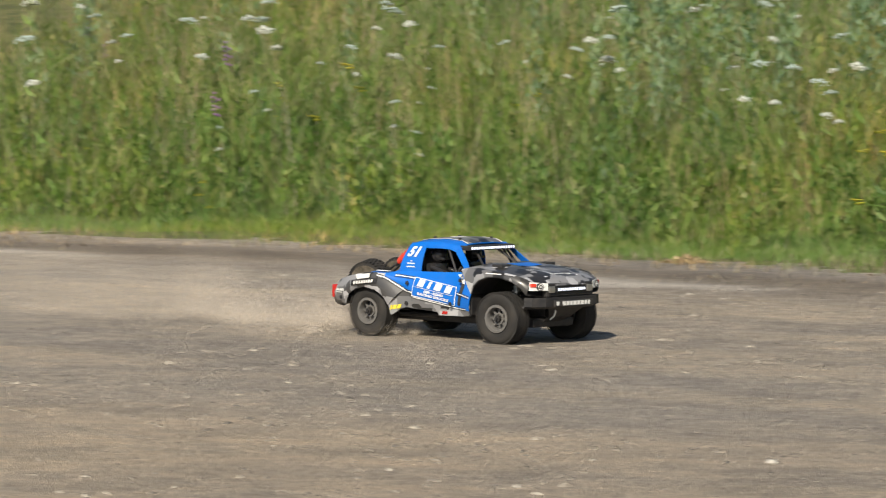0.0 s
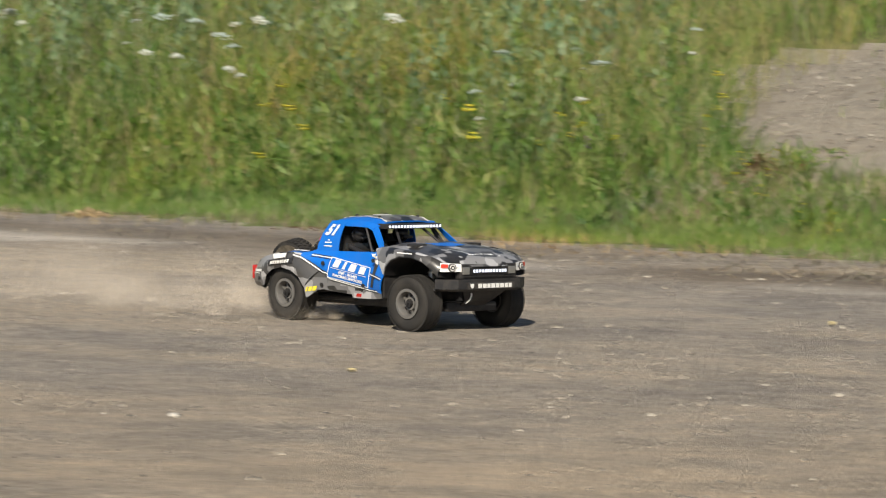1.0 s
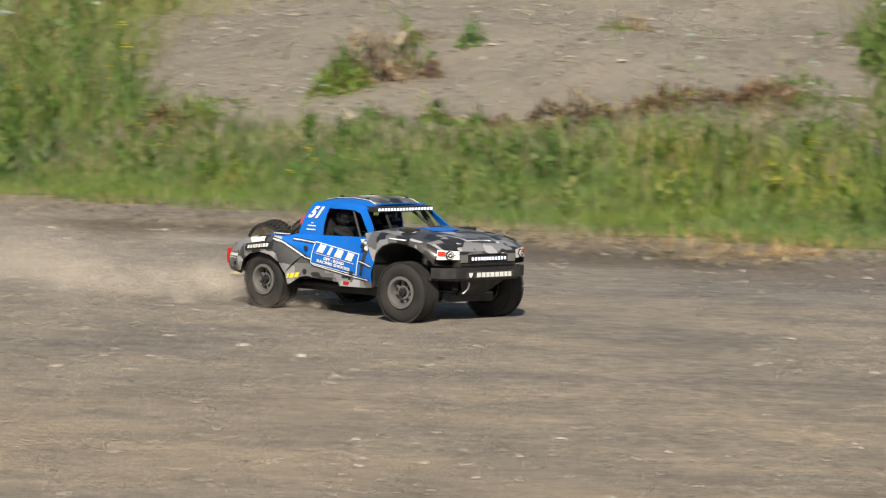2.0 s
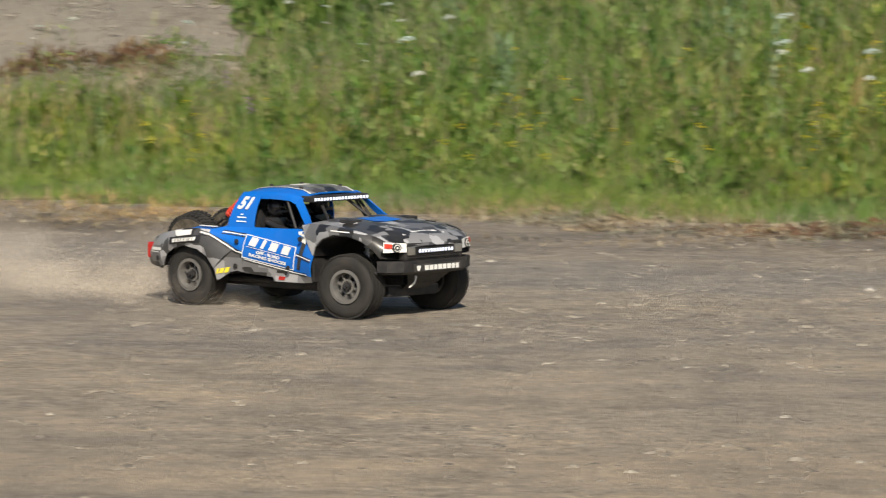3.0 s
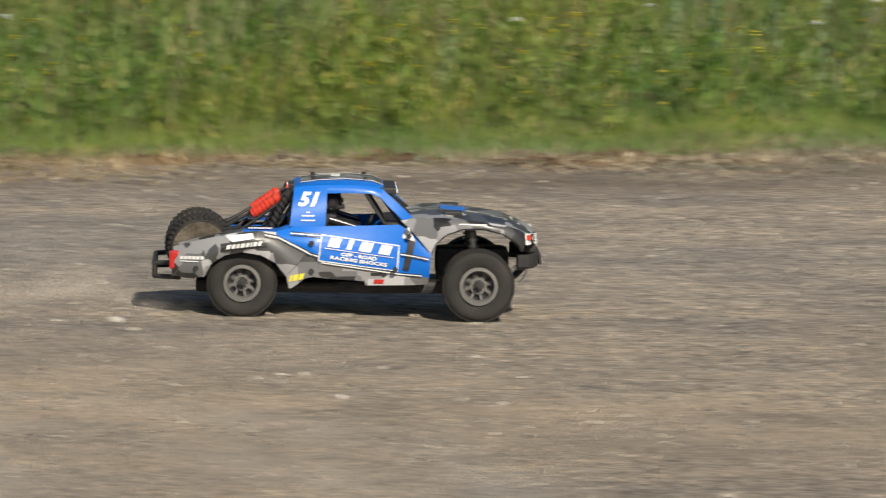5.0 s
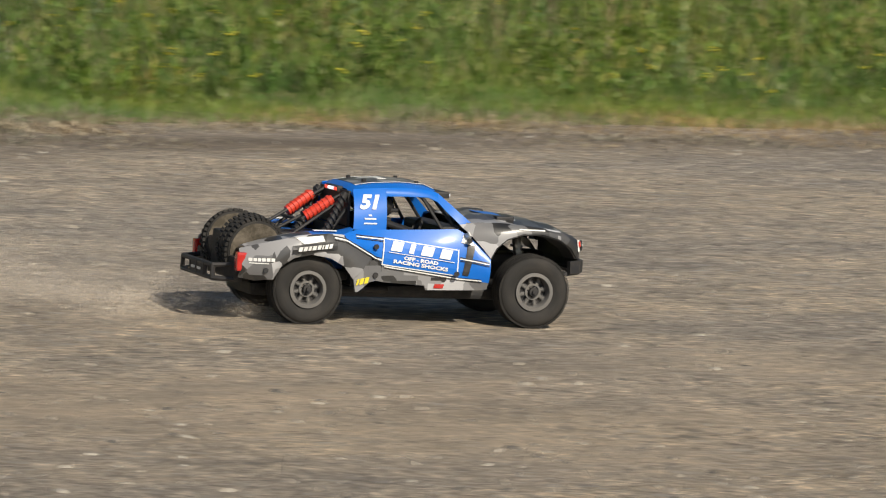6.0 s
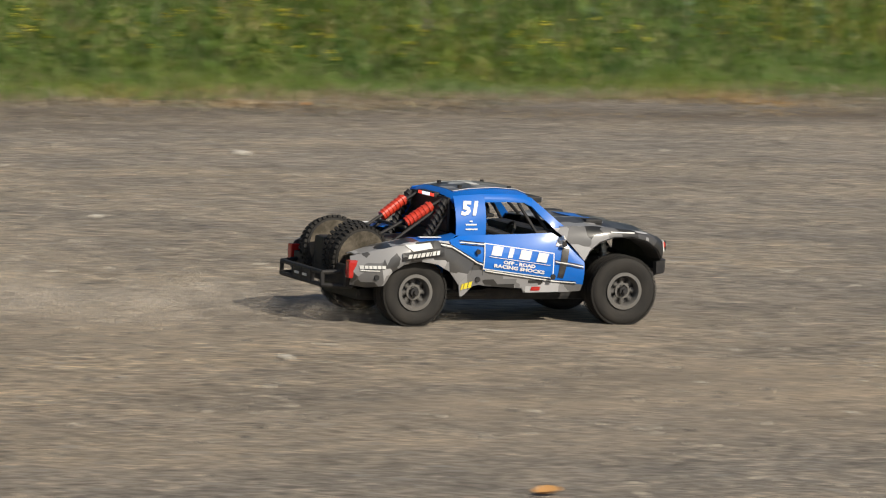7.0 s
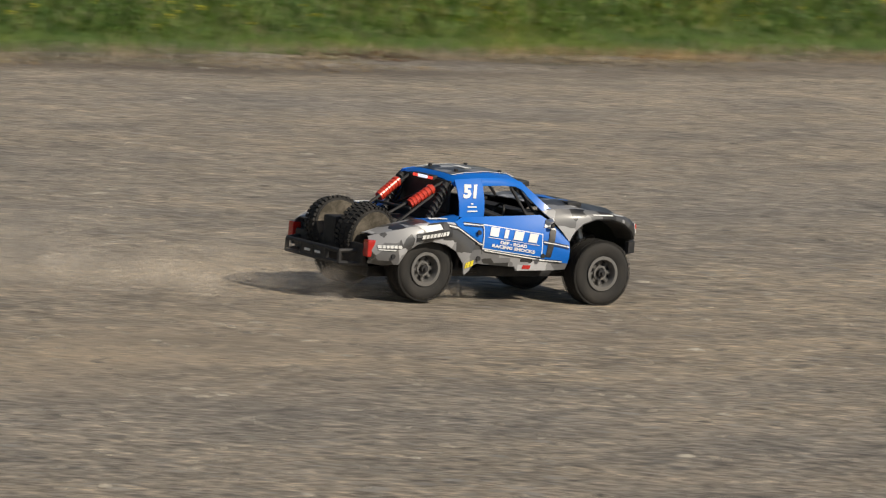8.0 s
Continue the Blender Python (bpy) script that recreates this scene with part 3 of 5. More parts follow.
for k in range(46):
    x, y = rng.uniform(-4.9, -1.9), rng.uniform(20.4, 21.6) if k < 36 else rng.uniform(21.8, 24)
    tuft("slope_clump", x, y, rng.uniform(0.05, 0.17), rng.uniform(0.03, 0.14), 90, (GRASS, STRAW, RUST, GRASS, SHORT)[k % 5], "small tuft of weeds on the gravel slope")
tuft("bank_bush", -1.46, 21.9, 0.42, 0.50, 2600, GRASS, "dense rounded green bush beside the gravel slope")
for k in range(60):
    x = rng.uniform(-0.8, 6.5) if k < 48 else rng.uniform(-11, 22)
    y = float(np.interp(x, [p[0] for p in EDGE], [p[1] for p in EDGE])) + rng.uniform(-0.35, 0.1)
    tuft("straw_clump", x, y, rng.uniform(0.14, 0.42), rng.uniform(0.02, 0.06), 300, STRAW if k % 4 else RUST, "flattened clump of dry straw at the dirt edge")
green = lambda x, y: (bare(x, y) < 0.2) | ((y < 21.6) & (x > -5))
sunny = lambda x, y: green(x, y) & ((x > -6.3) | (rng.random(len(x)) < 0.25))
flower_plants("wild_carrot", 340, umbel, PETAL, 0.56, "wild carrot plant with flat white flower heads", "wild carrot", 1.3, 6.0, green, 2)
flower_plants("yellow_wildflower", 330, buttons, YPETAL, 0.33, "low wildflower with small yellow heads in the grass", "yellow flower", 0.8, 3.2, sunny, 3)
flower_plants("purple_wildflower", 24, spike, PPETAL, 0.52, "wildflower with small dull purple spikes", "purple flower", 1.0, 5.0, green, 2)


# ---- the truck: a large radio-controlled desert racing truck ----
WHEEL_R, AXLE_X, TRACK = 0.088, 0.287, 0.175
FIGURE = plain("black_figure", (0.022, 0.022, 0.024), 0.16, 0.0, 0.04)
RADII = {1: 0.0905, -1: 0.0875}  # front and rear wheels
HUBS = {1: 0.0870, -1: 0.0850}  # their heights, a little sunk into loose dirt
LEAN = {7.0: (0.0, 0.0, 0.3), 7.5: (-0.002, -0.7, 0.6), 8.0: (-0.004, -1.6, 1.2)}  # height, pitch and roll of the wheels where the ground dips
truck = tagged(new("rc_truck"), "blue and grey camouflage radio-controlled desert racing truck driving on dirt", "toy truck")
body = part("body", box((-0.40, -0.105, 0.055), (0.36, 0.105, 0.085), 0.01), PLASTIC, truck, "dark chassis tray under a painted shell")


def curve_rows(a, b, n, bulge=(0, 0, 0)):
    """Points from a to b, pushed out in the middle."""
    a, b, g = Vector(a), Vector(b), Vector(bulge)
    return [a.lerp(b, i / n) + g * (4 * (i / n) * (1 - i / n)) for i in range(n + 1)]


def skin(name, top, bottom, mat, s, n=5, bulge=(0, 0, 0), label="", thick=0.003):
    """A body panel between two edges, for the side s."""
    rows = [curve_rows(p, q, n, bulge) for p, q in zip(side(top, s), side(bottom, s))]
    rows = [[Vector((p.x, p.y, p.z)) for p in r] for r in rows]
    return part(name, shell(rows, thick, flip=s > 0), mat, body, label, smooth=True)


def build_shell():
    for s in (-1, 1):
        out = (0, 0.008 * s, 0)
        # blue door side
        skin("door", [(-0.205, -0.208, 0.212), (-0.165, -0.178, 0.222), (-0.08, -0.163, 0.2235), (0.02, -0.163, 0.226), (0.096, -0.165, 0.2295), (0.122, -0.177, 0.214), (0.148, -0.189, 0.190), (0.172, -0.199, 0.165)],
             [(-0.200, -0.210, 0.203), (-0.112, -0.191, 0.158), (-0.098, -0.189, 0.139), (0.01, -0.189, 0.126), (0.094, -0.189, 0.113), (0.12, -0.195, 0.111), (0.145, -0.201, 0.108), (0.168, -0.207, 0.106)], BLUE, s, 5, out, "glossy blue door panel with sponsor graphics")
        # grey sill
        skin("sill", [(-0.135, -0.202, 0.150), (-0.112, -0.191, 0.158), (-0.098, -0.189, 0.139), (0.01, -0.189, 0.126), (0.094, -0.189, 0.113), (0.13, -0.197, 0.110), (0.168, -0.207, 0.106)],
             [(-0.150, -0.208, 0.098), (-0.115, -0.195, 0.104), (-0.09, -0.190, 0.100), (0.01, -0.186, 0.094), (0.015, -0.186, 0.083), (0.13, -0.194, 0.086), (0.165, -0.200, 0.090)], CAMO, s, 3, (0, 0, 0), "grey camouflage rocker panel")
        # bed side with its arch
        skin("bed_side", [(-0.452, -0.175, 0.172), (-0.42, -0.195, 0.183), (-0.375, -0.212, 0.195), (-0.33, -0.219, 0.205), (-0.285, -0.221, 0.212), (-0.245, -0.217, 0.215), (-0.205, -0.209, 0.212), (-0.165, -0.203, 0.187), (-0.128, -0.197, 0.165)],
             [(-0.455, -0.185, 0.105), (-0.42, -0.203, 0.100), (-0.378, -0.216, 0.105), (-0.362, -0.223, 0.138), (-0.330, -0.226, 0.159), (-0.287, -0.227, 0.167), (-0.240, -0.226, 0.159), (-0.205, -0.224, 0.140), (-0.180, -0.222, 0.108)], CAMO, s, 4, (0, 0.012 * s, 0), "grey camouflage rear fender")
        skin("fender_flare", [(-0.180, -0.222, 0.108), (-0.165, -0.2145, 0.135), (-0.128, -0.197, 0.165)], [(-0.173, -0.217, 0.074), (-0.155, -0.212, 0.086), (-0.133, -0.202, 0.102)], CAMO, s, 2)
        # front fender with its arch
        skin("front_fender", [(0.100, -0.167, 0.240), (0.145, -0.176, 0.247), (0.20, -0.184, 0.247), (0.25, -0.187, 0.243), (0.30, -0.187, 0.238), (0.35, -0.183, 0.230), (0.385, -0.174, 0.220), (0.405, -0.163, 0.208)],
             [(0.172, -0.203, 0.164), (0.184, -0.207, 0.190), (0.210, -0.208, 0.212), (0.250, -0.208, 0.225), (0.300, -0.207, 0.225), (0.345, -0.203, 0.214), (0.380, -0.193, 0.191), (0.397, -0.182, 0.168)], CAMO, s, 4, (0, 0.006 * s, 0.004), "grey camouflage front fender")
        skin("fender_lip", [(0.172, -0.203, 0.164), (0.184, -0.207, 0.190), (0.210, -0.208, 0.212), (0.250, -0.208, 0.225), (0.300, -0.207, 0.225), (0.345, -0.203, 0.214), (0.380, -0.193, 0.191), (0.397, -0.182, 0.168)],
             [(0.172, -0.105, 0.160), (0.184, -0.105, 0.187), (0.210, -0.105, 0.208), (0.250, -0.105, 0.221), (0.300, -0.105, 0.221), (0.345, -0.105, 0.210), (0.380, -0.105, 0.187), (0.397, -0.105, 0.163)], PLASTIC, s, 1)
        # cab sides: rear quarter, roof rail and windscreen pillar round the open window
        skin("rear_quarter", [(-0.160, -0.124, 0.315), (-0.120, -0.129, 0.319), (-0.080, -0.1305, 0.321)], [(-0.172, -0.176, 0.224), (-0.125, -0.170, 0.222), (-0.085, -0.162, 0.222)], BLUE, s, 5, (0, 0.009 * s, 0.002), "blue rear cab quarter")
        skin("roof_rail", [(-0.080, -0.1305, 0.321), (-0.02, -0.1305, 0.322), (0.035, -0.127, 0.317), (0.055, -0.124, 0.311)], [(-0.082, -0.138, 0.303), (-0.02, -0.139, 0.304), (0.026, -0.140, 0.302), (0.048, -0.138, 0.293)], BLUE, s, 3, (0, 0.003 * s, 0))
        skin("windscreen_pillar", [(0.055, -0.124, 0.311), (0.085, -0.137, 0.286), (0.112, -0.150, 0.262), (0.132, -0.166, 0.244)], [(0.046, -0.138, 0.295), (0.073, -0.147, 0.268), (0.096, -0.156, 0.247), (0.114, -0.165, 0.230)], BLUE, s, 2)
        for x, z, yy in ((-0.118, 0.186, -0.1965), (-0.118, 0.118, -0.2000), (0.085, 0.125, -0.2065), (0.118, 0.205, -0.195), (-0.398, 0.125, -0.2165)):
            bm = bmesh.new()
            add_tube(bm, (x, yy * -s + 0.006 * -s * -1, z), (x, (yy - 0.002) * -s, z), 0.0065, 12)
            part("body_clip", bm, PLASTIC, body)
        # lamps
        part("tail_light", box((-0.463, -0.197, 0.120), (-0.437, -0.172, 0.165), 0.006, Matrix.Diagonal((1, -s, 1, 1))), TAIL, body, "red tail light")
        part("headlight", plate(side([(0.402, -0.176, 0.212), (0.428, -0.118, 0.208), (0.430, -0.118, 0.184), (0.404, -0.180, 0.184)], s), (0.004, -0.002 * s, 0)), WHITE, body, "pale headlight decal")
        bm = bmesh.new()
        add_tube(bm, (0.410, -0.142 * -s, 0.1965), (0.4250, -0.146 * -s, 0.1965), 0.0128, 20)
        part("lamp_bezel", bm, BLACK, body, "dark square lamp bezel")
        bm = bmesh.new()
        add_tube(bm, (0.4240, -0.1455 * -s, 0.1965), (0.4262, -0.1462 * -s, 0.1965), 0.0098, 18)
        part("lamp_ring", bm, WHITE, body, "white lamp ring")
        bm = bmesh.new()
        add_tube(bm, (0.4255, -0.146 * -s, 0.1965), (0.4270, -0.1466 * -s, 0.1965), 0.0074, 18)
        part("lamp_bowl", bm, GLOSS, body)
        bm = bmesh.new()
        add_tube(bm, (0.4265, -0.1465 * -s, 0.1965), (0.4278, -0.1469 * -s, 0.1965), 0.003, 12)
        part("lamp_lens", bm, WHITE, body)
        part("marker_lamp", plate(side([(0.405, -0.1765, 0.208), (0.412, -0.161, 0.207), (0.413, -0.162, 0.196), (0.406, -0.178, 0.196)], s), (0.0055, -0.003 * s, 0)), RED, body, "orange-red marker lamp")

    # hood: cross-sections from the windscreen to the nose
    rows = []
    for x, w, ze, zc in ((0.118, 0.167, 0.246, 0.254), (0.16, 0.178, 0.247, 0.258), (0.20, 0.184, 0.247, 0.258), (0.25, 0.187, 0.243, 0.253), (0.30, 0.187, 0.238, 0.247), (0.35, 0.183, 0.230, 0.239), (0.385, 0.174, 0.220, 0.229), (0.41, 0.163, 0.208, 0.216), (0.425, 0.155, 0.194, 0.200)):
        rows.append([(x + 0.012 * (1 - (k / 5) ** 2) * max(0, (x - 0.3) / 0.12), w * k / 5, ze + (zc - ze) * (1 - (abs(k) / 5) ** 2.2) + (0.006 if abs(k) in (2, 3) and 0.15 < x < 0.36 else 0)) for k in range(-5, 6)])
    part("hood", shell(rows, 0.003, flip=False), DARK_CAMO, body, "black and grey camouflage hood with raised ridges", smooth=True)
    part("hood_scoop", box((0.275, -0.055, 0.245), (0.345, 0.055, 0.262), 0.006, pose(0, 0, 0.05, 0, 5, 0) @ pose(0.022, 0, -0.048)), PLASTIC, body, "black hood scoop")
    for y in (-0.115, 0.115):
        part("hood_vent", box((0.205, y - 0.022, 0.25), (0.25, y + 0.022, 0.261), 0.003), PLASTIC, body, "black hood vent")
    part("hood_decal", shell([[(0.20, -0.055, 0.2615), (0.20, 0, 0.2605), (0.20, 0.055, 0.2615)], [(0.262, -0.055, 0.2565), (0.262, 0, 0.2535), (0.262, 0.055, 0.2565)]], 0.001), BLUE, body, "blue hood decal")
    part("hood_lettering", shell([[(0.375, -0.085, 0.2335), (0.375, 0, 0.234), (0.375, 0.085, 0.2335)], [(0.394, -0.085, 0.2265), (0.396, 0, 0.2275), (0.394, 0.085, 0.2265)]], 0.001), WHITE, body, "white lettering bar across the nose")
    # nose: grille, light bar in it, bumper with its plate
    part("grille", box((0.405, -0.118, 0.160), (0.431, 0.118, 0.207), 0.006), PLASTIC, body, "black grille panel")
    for z in (0.166, 0.173, 0.199):
        part("grille_bar", box((0.429, -0.105, z), (0.4335, 0.105, z + 0.0025)), GLOSS, body)
    part("grille_light", box((0.430, -0.072, 0.178), (0.437, 0.072, 0.193), 0.003), PLASTIC, body, "lit light bar in the grille")
    for i in range(12):
        y = -0.066 + i * 0.012
        part("led", box((0.4365, y - 0.0036, 0.181), (0.4385, y + 0.0036, 0.190), 0.001), LED, body, "lit white lamp")
    for y in (-0.097, 0.097):
        part("side_grille", box((0.428, y - 0.014, 0.175), (0.436, y + 0.014, 0.197), 0.003), METAL, body, "grey mesh insert")
    grid = [[(0.385, -0.182, z), (0.412, -0.172, z), (0.436, -0.130, z), (0.442, -0.06, z), (0.444, 0.0, z), (0.442, 0.06, z), (0.436, 0.130, z), (0.412, 0.172, z), (0.385, 0.182, z)] for z in (0.160, 0.147, 0.130)]
    grid.append([(0.380 if abs(y) > 0.15 else x - 0.012, y * 0.97, 0.122) for x, y, z in grid[0]])
    part("front_bumper", shell(grid, 0.012, flip=False), PLASTIC, body, "black moulded front bumper")
    part("bumper_plate", box((0.441, -0.098, 0.129), (0.4475, 0.098, 0.151), 0.002), BLACK, body, "black sponsor plate")
    part("bumper_plate", box((0.446, -0.0955, 0.131), (0.4485, 0.0955, 0.149), 0.001), BLACK, body, "black sponsor plate field")
    bm = bmesh.new()
    for block in glyph_blocks([0.0155, 0.015, 0.013, 0.016, 0.014, 0.016, 0.0125, 0.012], 0.0135, 0.0038):
        add_box(bm, (0.4480, 0.012 + block[0][0], 0.140 + block[0][1]), (0.4494, 0.012 + block[2][0], 0.140 + block[2][1]))
    part("logo", bm, WHITE, body, "white logo in plain blocks on the bumper plate")
    part("plate_emblem", plate([(0.449, -0.092, 0.147), (0.449, -0.076, 0.147), (0.449, -0.078, 0.136), (0.449, -0.084, 0.132), (0.449, -0.090, 0.136)], (0.001, 0, 0)), WHITE, body, "small white emblem")
    part("skid_plate", shell([[(0.415, y, 0.122) for y in (-0.09, 0, 0.09)], [(0.39, y * 0.65, 0.092) for y in (-0.09, 0, 0.09)], [(0.34, y * 0.5, 0.062) for y in (-0.09, 0, 0.09)], [(0.2, y * 0.5, 0.058) for y in (-0.09, 0, 0.09)]], 0.004), PLASTIC, body, "black front skid plate")

    # roof with its camouflage centre, clips and light bar
    rows = []
    for x, z in ((-0.162, 0.316), (-0.150, 0.327), (-0.10, 0.334), (-0.03, 0.337), (0.03, 0.333), (0.058, 0.322)):
        rows.append([(x, 0.130 * k / 5 * (1 if x < 0.03 else 0.96), z - 0.015 * (abs(k) / 5) ** 4) for k in range(-5, 6)])
    part("roof", shell(rows, 0.003), BLUE, body, "glossy blue cab roof", smooth=True)
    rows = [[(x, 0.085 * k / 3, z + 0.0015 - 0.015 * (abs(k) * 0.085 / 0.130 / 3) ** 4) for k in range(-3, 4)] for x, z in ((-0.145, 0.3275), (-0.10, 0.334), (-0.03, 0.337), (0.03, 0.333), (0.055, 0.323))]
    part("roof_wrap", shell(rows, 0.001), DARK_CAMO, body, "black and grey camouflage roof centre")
    for y in (-0.088, -0.079, 0.079, 0.088):
        rows = [[(x, y - 0.003, z + 0.0025), (x, y + 0.003, z + 0.0025)] for x, z in ((-0.145, 0.324), (-0.10, 0.3305), (-0.03, 0.3335), (0.03, 0.3295), (0.055, 0.3195))]
        part("roof_stripe", shell(rows, 0.001), BLACK if abs(y) < 0.08 else WHITE, body)
    part("roof_mark", box((-0.070, -0.035, 0.3375), (-0.048, 0.025, 0.3386)), WHITE, body, "pale roof marking")
    for x, y in ((-0.114, -0.062), (-0.114, 0.062), (0.013, -0.081), (0.013, 0.081)):
        bm = bmesh.new()
        add_tube(bm, (x, y, 0.326), (x, y, 0.3385), 0.0055, 10)
        part("body_clip", bm, PLASTIC, body)
    part("visor", box((0.045, -0.118, 0.300), (0.085, 0.118, 0.316), 0.004), PLASTIC, body, "black light bar housing over the windscreen")
    part("light_bar", box((0.080, -0.114, 0.300), (0.090, 0.114, 0.315), 0.003), PLASTIC, body, "long roof light bar")
    for i in range(18):
        y = -0.1062 + i * 0.0125
        part("led", box((0.0895, y - 0.0036, 0.3035), (0.092, y + 0.0036, 0.3115), 0.001), LED, body, "lit white lamp")

    # cage, seats and the doll at the wheel
    chains = []
    for s in (-1, 1):
        chains.append([(0.10, 0.135 * s, 0.23), (0.04, 0.115 * s, 0.31), (-0.14, 0.105 * s, 0.312), (-0.20, 0.10 * s, 0.22)])
        chains.append([(-0.145, 0.095 * s, 0.312), (-0.30, 0.085 * s, 0.20)])
        chains.append([(-0.145, 0.085 * s, 0.318), (-0.325, 0.06 * s, 0.215)])
        chains.append([(0.05, 0.05 * s, 0.310), (0.128, 0.09 * s, 0.248)])
        chains.append([(0.015, 0.137 * s, 0.30), (0.060, 0.152 * s, 0.23)])
    chains += [[(-0.14, -0.105, 0.312), (-0.14, 0.105, 0.312)], [(0.04, -0.115, 0.31), (0.04, 0.115, 0.31)], [(-0.145, -0.10, 0.315), (-0.20, 0.10, 0.225)], [(-0.27, -0.09, 0.235), (-0.27, 0.09, 0.235)]]
    for chain in chains:
        part("cage_tube", tubes([chain], 0.0042, 7), PLASTIC, body)
    part("firewall", box((0.158, -0.196, 0.09), (0.168, 0.196, 0.228), 0.004), PLASTIC, body, "black panel behind the front wheels")
    part("bed_front", box((-0.176, -0.186, 0.09), (-0.166, 0.186, 0.205), 0.004), PLASTIC, body, "black panel ahead of the rear wheels")
    part("cab_floor", box((-0.17, -0.15, 0.14), (0.13, 0.15, 0.165), 0.01), PLASTIC, body, "dark cab floor")
    part("dashboard", box((0.06, -0.145, 0.20), (0.12, 0.145, 0.235), 0.012), PLASTIC, body, "dark dashboard")
    part("rear_bulkhead", box((-0.175, -0.14, 0.15), (-0.165, 0.14, 0.225), 0.004), PLASTIC, body)
    for y in (-0.088, 0.088):
        bm = bmesh.new()
        add_box(bm, (-0.125, y - 0.035, 0.165), (-0.03, y + 0.035, 0.19), 0.008)
        add_box(bm, (-0.135, y - 0.036, 0.175), (-0.108, y + 0.036, 0.275), 0.01)
        part("seat", bm, PLASTIC, body, "black bucket seat")
        bm = bmesh.new()
        bmesh.ops.create_uvsphere(bm, u_segments=20, v_segments=14, radius=0.027, matrix=Matrix.Translation((-0.072, y, 0.278)) @ Matrix.Diagonal((1.12, 0.95, 1.05, 1)))
        add_box(bm, (-0.062, y - 0.019, 0.262), (-0.036, y + 0.019, 0.272), 0.004)
        add_box(bm, (-0.105, y - 0.034, 0.19), (-0.055, y + 0.034, 0.252), 0.014)
        add_tube(bm, (-0.075, y - 0.034, 0.238), (0.0, y - 0.03, 0.215), 0.010, 10)
        add_tube(bm, (-0.075, y + 0.034, 0.238), (0.0, y + 0.03, 0.215), 0.010, 10)
        part("doll", bm, FIGURE, body, "plain black helmeted doll in the seat", smooth=True)
    bm = lathe([(0.024 + 0.0035 * math.cos(a), 0.0035 * math.sin(a)) for a in [i * math.pi / 3 for i in range(6)]], 20)
    bmesh.ops.transform(bm, matrix=pose(0.022, -0.075, 0.225, 0, 0, 0) @ pose(0, 0, 0, 0, 0, 90) @ pose(0, 0, 0, 25), verts=bm.verts)
    part("steering_wheel", bm, PLASTIC, body)

    # bed: floor, spare wheels, shocks, tail
    part("bed_floor", box((-0.44, -0.165, 0.10), (-0.175, 0.165, 0.125), 0.008), PLASTIC, body, "black bed floor")
    for s in (-1, 1):
        skin("bed_rail", [(-0.44, -0.182, 0.178), (-0.375, -0.210, 0.195), (-0.285, -0.219, 0.212)], [(-0.44, -0.120, 0.175), (-0.375, -0.125, 0.196), (-0.285, -0.128, 0.214)], CAMO, s, 2, (0, 0, 0.004), "grey camouflage rail along the bed")
        skin("bed_rail", [(-0.285, -0.219, 0.212), (-0.205, -0.207, 0.212), (-0.172, -0.178, 0.226)], [(-0.285, -0.128, 0.214), (-0.205, -0.128, 0.216), (-0.172, -0.128, 0.224)], BLUE, s, 2, (0, 0, 0.004), "blue rail beside the cab")
        part("rail_mark", box((-0.272, -0.186, 0.2195), (-0.215, -0.172, 0.2215), 0, Matrix.Diagonal((1, -s, 1, 1))), WHITE, body, "white lettering bar on the rail")
        part("bed_wall", box((-0.345, 0.127, 0.12), (-0.18, 0.131, 0.2), 0, Matrix.Diagonal((1, s, 1, 1))), BLUE, body, "blue inner bed wall")
        bm = bmesh.new()
        a, b = Vector((-0.262, 0.075 * s, 0.246)), Vector((-0.172, 0.088 * s, 0.308))
        v = (b - a).normalized()
        prof = [(0.0005, 0.0), (0.0125, 0.0)]
        for k in range(5):
            z = 0.008 + k * 0.013
            prof += [(0.0125, z), (0.0143, z + 0.001), (0.0143, z + 0.004), (0.0125, z + 0.005)]
        prof += [(0.0125, 0.075), (0.0148, 0.076), (0.0148, 0.083), (0.0105, 0.084), (0.0105, 0.090), (0.0005, 0.092)]
        bm.free()
        bm = lathe(prof, 16)
        bmesh.ops.transform(bm, matrix=Matrix.Translation(a) @ v.to_track_quat("Y", "Z").to_matrix().to_4x4() @ Matrix.Diagonal((1, 0.88, 1, 1)), verts=bm.verts)
        part("shock_reservoir", bm, RED, body, "bright red shock reservoir")
        bm = bmesh.new()
        add_tube(bm, a + Vector((0.03, 0.03 * s, -0.06)), b + Vector((0.0, 0.02 * s, 0.0)), 0.009, 12)
        for k in range(9):
            p = (a + Vector((0.03, 0.03 * s, -0.06))).lerp(b + Vector((0, 0.02 * s, 0)), 0.08 + k * 0.1)
            add_tube(bm, p, p + v * 0.004, 0.0135, 12)
        part("shock_spring", bm, PLASTIC, body, "black coil-over shock")
    part("rear_panel", box((-0.168, -0.115, 0.226), (-0.160, 0.115, 0.312), 0.004), PLASTIC, body, "dark open back of the cab")
    part("rear_light_bar", box((-0.176, -0.048, 0.305), (-0.160, 0.048, 0.318), 0.003), PLASTIC, body, "lit light bar behind the cab")
    for i in range(8):
        y = -0.042 + i * 0.012
        part("led", box((-0.178, y - 0.0045, 0.3075), (-0.1755, y + 0.0045, 0.3155), 0.001), LED_RED if i in (0, 1, 6, 7) else LED, body, "lit lamp")
    part("fuel_cell", box((-0.33, -0.06, 0.125), (-0.20, 0.06, 0.205), 0.012), PLASTIC, body, "black box between the spare wheels")
